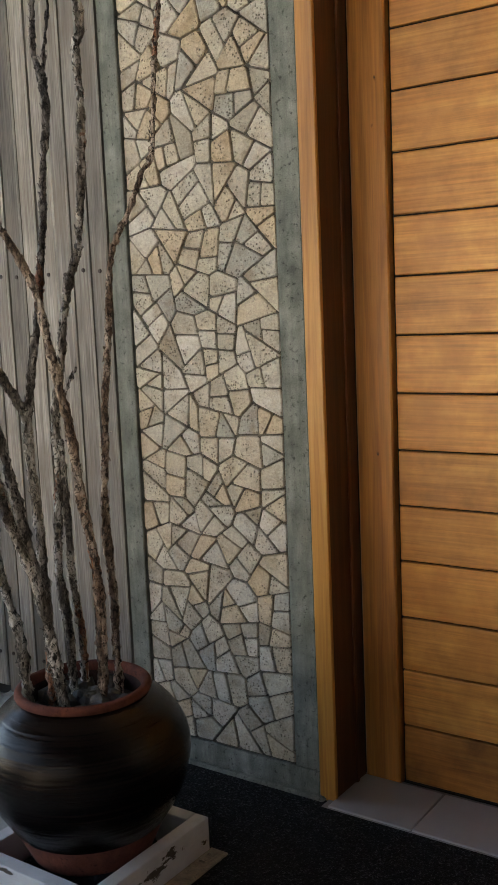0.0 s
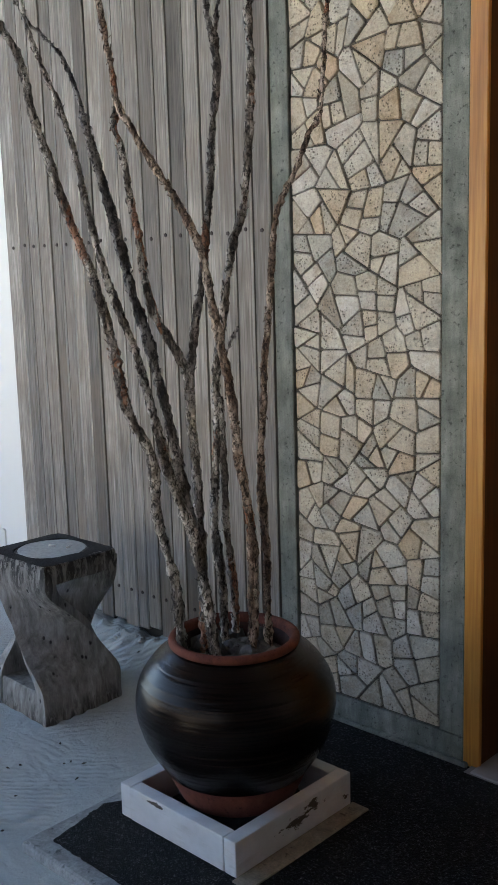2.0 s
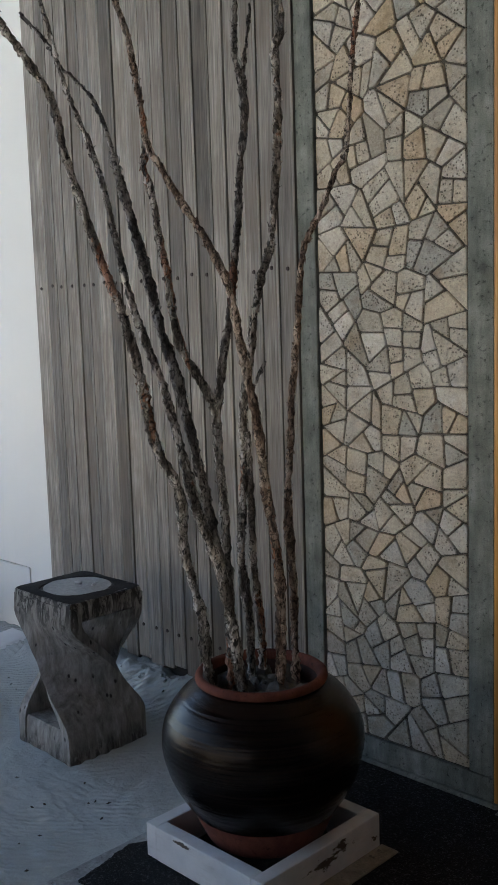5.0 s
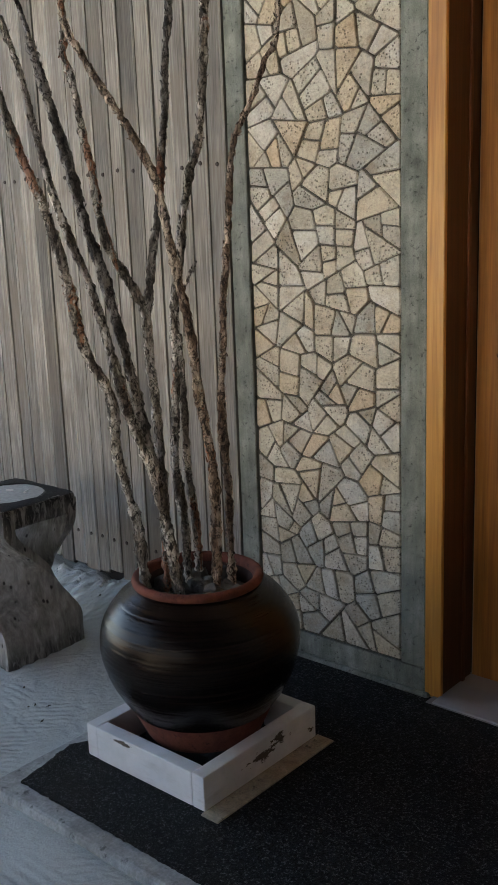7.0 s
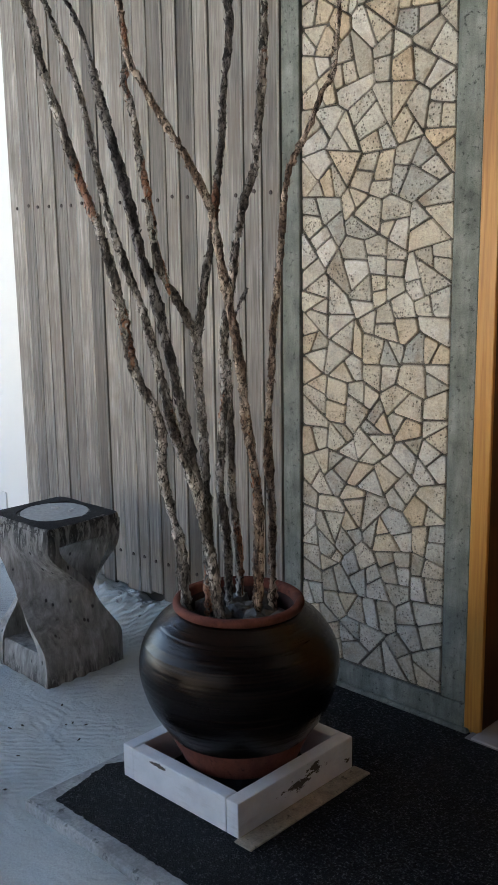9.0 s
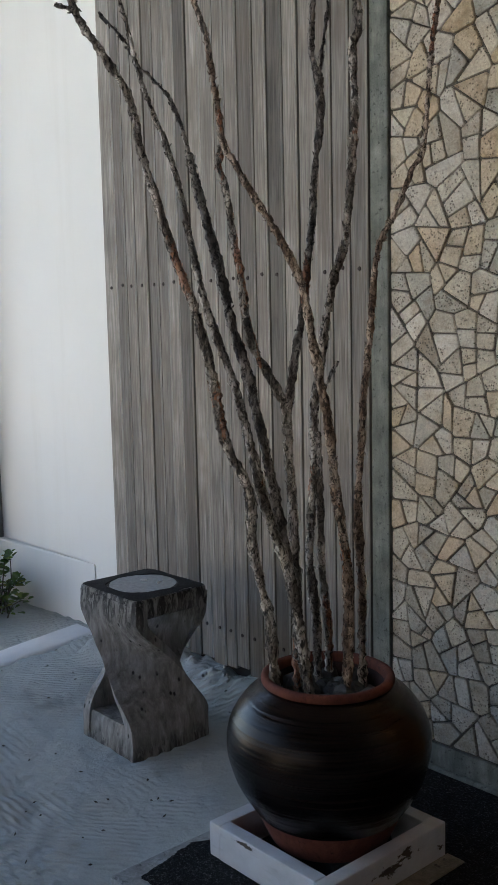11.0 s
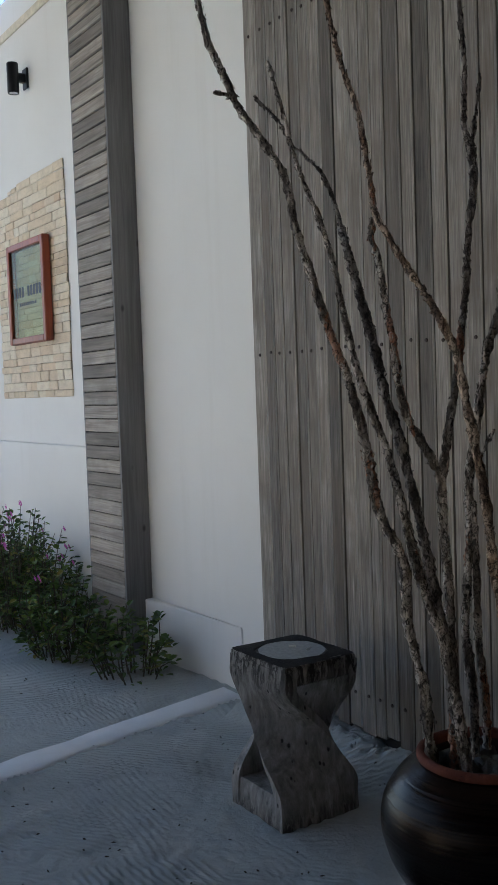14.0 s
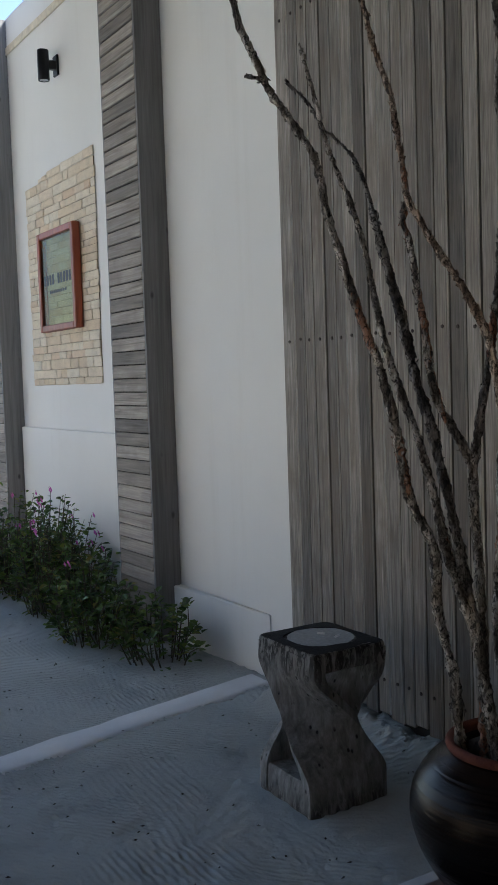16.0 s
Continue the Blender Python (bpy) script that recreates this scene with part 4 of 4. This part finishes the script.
for k in range(2):
    bm = bmesh.new()
    rings = []
    for i in range(41):
        z = SZ - 0.012 + i / 40 * (0.506 - SZ)
        u = min(1.0, max(0.0, (z - 0.055) / 0.385))
        ease = u * u * (3 - 2 * u)
        turn = math.pi * k + math.pi / 2 * (1 - ease)
        waist = math.sin(math.pi * u) ** 1.8
        c, s = math.cos(turn), math.sin(turn)
        cx, cy, hx, hy = stool_axis(z)
        half, out, thick = hx * (0.995 - 0.24 * waist), hy * (0.995 - 0.44 * waist), 0.052
        ring = []
        for j in range(36):
            v = j / 36
            if v < 0.42:
                q = -1 + 2 * v / 0.42
                lx, ly = half * q, -out * (1 - 0.05 * abs(q) ** 6)
            elif v < 0.5:
                lx, ly = half, -out + thick * (0.05 + 0.95 * (v - 0.42) / 0.08)
            elif v < 0.92:
                lx, ly = half - 2 * half * (v - 0.5) / 0.42, -out + thick
            else:
                lx, ly = -half, -out + thick * (1 - 0.95 * (v - 0.92) / 0.08)
            p = Vector((cx + lx * c - ly * s, cy + lx * s + ly * c, z))
            p += 0.004 * Vector((noise.noise(p * 13), noise.noise(p * 13 + Vector((4, 0, 0))), 0))
            ring.append(bm.verts.new(p))
        rings.append(ring)
    skin(bm, rings)
    crisp(part("twisted_leg", bm, M["old"], stool, "broad twisted leg", True))
# charred top plate with a hollow full of sand
bm = bmesh.new()
outer = square_ring(bm, SX - 0.03, SY + 0.018, 0.5125, 0.178, 0.158, 0, 10, 0.004)
inner, deep = [], []
for v in outer:
    d = Vector((v.co.x - SX + 0.03, v.co.y - SY - 0.018, 0))
    a = math.atan2(d.y, d.x)
    rr = 0.122 * (1 + 0.10 * noise.noise(Vector((math.cos(a) * 1.6, math.sin(a) * 1.6, 2))))
    k = rr * (1.0 + 0.10 * abs(math.sin(2 * a))) / max(d.length, 1e-4)
    p = Vector((SX - 0.03, SY + 0.018, 0.516)) + d * k
    inner.append(bm.verts.new(p))
    deep.append(bm.verts.new(p + Vector((0, 0, -0.030)) - d * 0.05))
skin(bm, [outer, inner, deep], (False, False))
part("charred_top", bm, M["char"], stool, "blackened top with a hollow")
bm = bmesh.new()
rows = []
for f in (1.0, 0.7, 0.4, 0.12):
    rows.append([bm.verts.new((SX - 0.03 + 0.125 * f * math.cos(2 * math.pi * i / 28), SY + 0.018 + 0.122 * f * math.sin(2 * math.pi * i / 28),
                               0.5145 + 0.003 * noise.noise(Vector((f * 4, i * 0.5, 0))))) for i in range(28)])
skin(bm, rows, (False, True))
tagged(part("sand_fill", bm, M["sandfill"], None, "", True), "pale sand filling the stool's hollow", "sand")
for x, y, a in ((-1.47, -0.395, 25), (-1.535, -0.42, 130)):
    bm = bmesh.new()
    bmesh.ops.create_cone(bm, cap_ends=True, segments=10, radius1=0.004, radius2=0.004, depth=0.026)
    bmesh.ops.transform(bm, matrix=pose(x, y, 0.520, 90, 0, a), verts=bm.verts)
    tagged(part("cigarette_end", bm, M["render"]), "white cigarette end lying on the sand", "cigarette end", "cigarette ends")

# ---- wall lamp, sign and limestone panel ----
lamp = thing("wall_lamp", (-5.25, 0.1, 3.62), "black cylindrical up and down wall lamp", "lamp")
LX, LY = -5.24, 0.0
bm, rings = lathe([(0.030, 3.575), (0.038, 3.572), (0.040, 3.58), (0.040, 3.775), (0.037, 3.78), (0.030, 3.777)], (LX, LY, 0), 32)
part("cylinder", bm, M["blackmetal"], lamp, "", True)
bm, rings = lathe([(0.030, 3.576), (0.001, 3.579)], (LX, LY, 0), 32)
part("lens", bm, M["lens"], lamp, "pale frosted lens")
bm, rings = lathe([(0.030, 3.776), (0.001, 3.774)], (LX, LY, 0), 32)
part("lens", bm, M["lens"], lamp, "pale frosted lens")
part("arm", box(LX - 0.024, LX + 0.024, LY + 0.030, 0.089, 3.655, 3.715, 0.006), M["blackmetal"], lamp)
part("wall_plate", box(LX - 0.04, LX + 0.04, 0.0835, 0.0995, 3.615, 3.755, 0.004), M["blackmetal"], lamp)

bx0, bx1, bz0, bz1 = -5.985, -4.65, 1.462, 3.12
panel = tagged(part("limestone_panel", box(bx0 + 0.01, bx1 - 0.01, 0.0955, 0.0995, bz0 + 0.01, 2.95), M["bed"]), "inset panel of rough cut cream limestone bricks", "wall panel", kind="structure")
def split_brick(x0, x1, y, z0, z1):
    """A brick with slightly skewed ends and an uneven split face."""
    bm = box(x0 + 0.0012, x1 - 0.0012, y, 0.0958, z0 + 0.0012, z1 - 0.0012, 0.004)
    for v in bm.verts:
        q = v.co * 23
        v.co.x += 0.005 * noise.noise(q)
        v.co.z += 0.0035 * noise.noise(q + Vector((7, 0, 0)))
        if v.co.y < 0.094:
            v.co.y = min(0.0945, v.co.y + 0.006 * noise.noise(q + Vector((0, 9, 0))))
    return bm


rng = random.Random(8)
z, row = bz0, 0
while z < bz1 - 0.03:
    h = rng.uniform(0.042, 0.075)
    x = bx0 + rng.uniform(-0.012, 0.012)
    while x < bx1 - 0.04:
        w = min(rng.uniform(0.07, 0.30), bx1 - x + rng.uniform(-0.01, 0.01))
        if bx1 - (x + w) < 0.06:
            w = bx1 - x + rng.uniform(-0.012, 0.012)
        arch = 2.95 + 0.08 * math.sin(math.pi * min(1, max(0, (x + w / 2 - bx0) / (bx1 - bx0) * 0.62)))
        hh = min(h, arch - z)
        if hh > 0.022:
            d = rng.uniform(0.084, 0.092)
            part("brick", split_brick(x, x + w, d, z, z + hh), M["brick"], panel)
        x += w
    z, row = z + h, row + 1

sign = thing("framed_sign", (-5.45, 0.06, 1.87), "glazed notice in a red-brown wooden frame hung on limestone", "sign")
gx0, gx1, gz0, gz1 = -5.617, -4.912, 1.850, 2.566
for a in ((gx0, gx0 + 0.046, gz0, gz1), (gx1 - 0.046, gx1, gz0, gz1), (gx0 + 0.047, gx1 - 0.047, gz0, gz0 + 0.046), (gx0 + 0.047, gx1 - 0.047, gz1 - 0.046, gz1)):
    part("frame_bar", box(a[0], a[1], 0.025, 0.0835, a[2], a[3], 0.006), M["redframe"], sign)
letters = [(-5.525 + 0.054 * i, 0.036) for i in range(10) if i != 4]
for x0, x1, z0, z1 in [(x, x + w, 2.180, 2.252) for x, w in letters] + [(-5.42 + 0.042 * i, -5.39 + 0.042 * i, 2.118, 2.138) for i in range(8)]:
    part("lettering_bar", box(x0, x1, 0.0385, 0.0395, z0, z1), M["ink"], sign, "dark line of writing")
pane = part("pane", box(gx0 + 0.044, gx1 - 0.044, 0.040, 0.043, gz0 + 0.044, gz1 - 0.044), M["glass"], sign, "reflecting glass pane")
pane.visible_shadow = False

# ---- flowering shrubs in the sand bed ----
def shrub(cx, cy, width, height, count, seed, label):
    rng = random.Random(seed)
    ob = thing("flowering_shrub", (cx, cy, GROUND), label, "shrub", "flowering shrubs along the white wall")
    stems, leaves, petals = bmesh.new(), bmesh.new(), bmesh.new()
    for i in range(count):
        a = rng.uniform(0, 2 * math.pi)
        reach = width * math.sqrt(rng.random())
        hgt = height * rng.uniform(0.35, 1.0) * (1 - 0.5 * (reach / width) ** 2)
        tip = Vector((cx + reach * math.cos(a), min(0.02, cy + 0.55 * reach * math.sin(a)), GROUND + hgt))
        root = Vector((cx + 0.5 * reach * math.cos(a), min(0.02, cy + 0.4 * reach * math.sin(a)), GROUND - 0.02))
        mid = (root + tip) / 2 + Vector((rng.uniform(-0.06, 0.06), rng.uniform(-0.06, 0.02), rng.uniform(0.0, 0.08)))
        tube([root, mid, tip], [0.005, 0.0035, 0.0016], 5, 0.0, 0.06, i, False, stems)
        n = rng.randint(12, 20)
        for k in range(n):
            t = 0.05 + 0.95 * min(1.0, (k + rng.random()) / n) ** 0.75
            p = root.lerp(mid, min(1, 2 * t)) if t < 0.5 else mid.lerp(tip, 2 * t - 1)
            ang, lift = rng.uniform(0, 6.28), rng.uniform(-0.5, 0.8)
            d = Vector((math.cos(ang) * math.cos(lift), math.sin(ang) * math.cos(lift), math.sin(lift)))
            p = p + d * rng.uniform(0.0, 0.05)
            if p.y > 0.03:
                p.y = 0.03
            s = rng.uniform(0.026, 0.058)
            side = d.cross(Vector((rng.uniform(-0.4, 0.4), rng.uniform(-0.4, 0.4), 1))).normalized() * s * 0.36
            up = side.cross(d).normalized() * s * 0.14
            q = [p, p + d * s * 0.35 + side + up, p + d * s * 0.75 + side * 0.75 + up, p + d * s, p + d * s * 0.75 - side * 0.75 + up, p + d * s * 0.35 - side + up]
            vs = [leaves.verts.new(v) for v in q]
            leaves.faces.new((vs[0], vs[1], vs[2], vs[3]))
            leaves.faces.new((vs[0], vs[3], vs[4], vs[5]))
        if rng.random() < (0.26 if height > 0.7 else 0.10) and hgt > 0.55 * height:
            for j in range(rng.randint(1, 3)):
                c = tip + Vector((rng.uniform(-0.02, 0.02), rng.uniform(-0.02, 0.02), rng.uniform(0, 0.02)))
                for f in range(5):
                    b = f * 1.257 + rng.random()
                    u = Vector((math.cos(b), -0.35 - 0.3 * math.sin(b), math.sin(b))) * 0.018
                    w = Vector((-math.sin(b), -0.3 * math.cos(b), math.cos(b))) * 0.010
                    vs = [petals.verts.new(v) for v in (c, c + u * 0.6 + w, c + u * 1.2, c + u * 0.6 - w)]
                    petals.faces.new(vs)
    tagged(part("stem_growth", stems, M["stem"], ob), kind="stuff")
    tagged(part("foliage", leaves, M["leaf"], ob, "small dark green leaves"), kind="stuff")
    tagged(part("blossom", petals, M["petal"], ob, "small pink-purple flowers"), kind="stuff")
    return ob


shrub(-4.75, -0.22, 0.55, 0.86, 130, 21, "tall dark green shrub with small purple flowers against the white wall")
shrub(-5.55, -0.25, 0.60, 0.84, 130, 22, "bushy dark green shrub with purple flowers beside the limestone panel")
shrub(-3.95, -0.30, 0.46, 0.60, 60, 23, "low green shrub with pink flowers in front of the louvred post")
shrub(-3.32, -0.22, 0.40, 0.46, 26, 24, "small sparse green shrub beside the white plinth")
shrub(-6.4, -0.3, 0.5, 0.65, 60, 25, "far dark green shrub beside the wall")

# ---- vertical slats with nails ----
rng = random.Random(2)
SEAMS = (-2.328, -2.232, -2.162, -2.088, -2.006, -1.939, -1.869, -1.793, -1.717, -1.639, -1.556, -1.488, -1.410, -1.330, -1.257, -1.174, -1.097, -1.015, -0.938, -0.856, -0.779)
WIDE = (-2.088, -1.793, -1.488, -1.410, -1.257, -1.174, -1.097, -0.938, -0.856)
for x, x_next in zip(SEAMS, SEAMS[1:]):
    w = x_next - x
    gap = 0.0085 if x_next in WIDE else rng.choice((0.002, 0.0028, 0.004))
    y = rng.uniform(-0.005, 0.005)
    slat = part("slat", box(x, x + w - gap, -0.013 + y, 0.0115, 0.090 + rng.uniform(-0.016, 0.012), TOP, 0.0052), M["grey_slat"], wall_slats)
    slat.data.materials.append(M["slat_edge"])
    for f in slat.data.polygons:
        if f.normal.y < -0.2 and abs(f.normal.x) > 0.5:
            f.material_index = 1
    for z in (0.23, 1.625, 3.03):
        bm = bmesh.new()
        bmesh.ops.create_cone(bm, cap_ends=True, segments=10, radius1=0.0075, radius2=0.0062, depth=0.004)
        bmesh.ops.transform(bm, matrix=pose(x + w / 2 + rng.uniform(-0.006, 0.006), -0.0145 + y, z + rng.uniform(-0.006, 0.006), 90), verts=bm.verts)
        part("nail", bm, M["nail"], slat)

# ---- limestone pieces of the panel ----
def clip(poly, px, pz, nx, nz):
    """The part of a polygon on the side of a line that the normal points away from."""
    out = []
    for (ax, az), (bx, bz) in zip(poly, poly[1:] + poly[:1]):
        da, db = (ax - px) * nx + (az - pz) * nz, (bx - px) * nx + (bz - pz) * nz
        if da <= 0:
            out.append((ax, az))
        if da * db < 0:
            t = da / (da - db)
            out.append((ax + (bx - ax) * t, az + (bz - az) * t))
    return out


def area(poly):
    return 0.5 * sum(a[0] * b[1] - b[0] * a[1] for a, b in zip(poly, poly[1:] + poly[:1]))


rng = random.Random(14)
X0, X1, Z0, Z1 = -0.700, -0.140, 0.088, 3.0
seeds = []
nx, nz = 4, 21
for j in range(nz):
    for i in range(nx):
        seeds.append((X0 + (i + 0.5 + 0.25 * (-1) ** j + rng.uniform(-0.42, 0.42)) * (X1 - X0) / nx, Z0 + (j + 0.5 + rng.uniform(-0.42, 0.42)) * (Z1 - Z0) / nz))
cells = []
for i, (sx, sz) in enumerate(seeds):
    poly = [(X0, Z0), (X1, Z0), (X1, Z1), (X0, Z1)]
    for j, (tx, tz) in enumerate(seeds):
        if i != j and (tx - sx) ** 2 + (tz - sz) ** 2 < 0.25:
            poly = clip(poly, (sx + tx) / 2, (sz + tz) / 2, tx - sx, tz - sz)
    work = [poly]
    while work:
        p = work.pop()
        if len(p) < 3 or area(p) < 0.00025:
            continue
        if area(p) > rng.uniform(0.0050, 0.0092):
            cx, cz = sum(q[0] for q in p) / len(p), sum(q[1] for q in p) / len(p)
            mxx = sum((q[0] - cx) ** 2 for q in p)
            mzz = sum((q[1] - cz) ** 2 for q in p)
            mxz = sum((q[0] - cx) * (q[1] - cz) for q in p)
            ang = 0.5 * math.atan2(2 * mxz, mxx - mzz) + rng.uniform(-0.35, 0.35)
            ax, az = math.cos(ang), math.sin(ang)
            o = rng.uniform(-0.010, 0.010)
            work += [clip(p, cx + o * ax, cz + o * az, ax, az), clip(p, cx + o * ax, cz + o * az, -ax, -az)]
        else:
            cells.append(p)
cells.sort(key=lambda p: p[0][1])


def stone_piece(p, bm):
    gap = rng.uniform(0.0012, 0.0031)
    q = p
    for (ax, az), (bx, bz) in zip(p, p[1:] + p[:1]):
        ln = math.hypot(bx - ax, bz - az)
        if ln > 1e-6:
            n = ((bz - az) / ln, -(bx - ax) / ln)
            q = clip(q, ax - n[0] * gap, az - n[1] * gap, n[0], n[1])
    if len(q) < 3 or abs(area(q)) < 0.00018:
        return False
    r = []
    for i in range(len(q)):
        a, b, c = q[i - 1], q[i], q[(i + 1) % len(q)]
        f, g = rng.uniform(0.03, 0.13), rng.uniform(0.03, 0.13)
        r += [(b[0] + (a[0] - b[0]) * f, b[1] + (a[1] - b[1]) * f), (b[0] + (c[0] - b[0]) * g, b[1] + (c[1] - b[1]) * g)]
    cx, cz = sum(v[0] for v in r) / len(r), sum(v[1] for v in r) / len(r)
    y = rng.uniform(-0.002, 0.0035)
    tx, tz = rng.uniform(-0.03, 0.03), rng.uniform(-0.03, 0.03)
    rings = []
    for k, yy in ((1.0, 0.0095), (1.0, y + 0.002), (0.93, y - 0.0015)):
        rings.append([bm.verts.new((cx + (x - cx) * k, yy + (tx * (x - cx) + tz * (z - cz) if yy < 0.009 else 0), cz + (z - cz) * k)) for x, z in r])
    skin(bm, rings, (False, True))
    return True


rest = bmesh.new()
made = 0
for p in cells:
    zc = sum(v[1] for v in p) / len(p)
    if zc < 2.55 and made < 300:
        bm = bmesh.new()
        if stone_piece(p, bm):
            part("stone", bm, M["stone"], wall_stone)
            made += 1
        else:
            bm.free()
    else:
        stone_piece(p, rest)
tagged(part("stones_above", rest, M["stone"], wall_stone), kind="stuff")
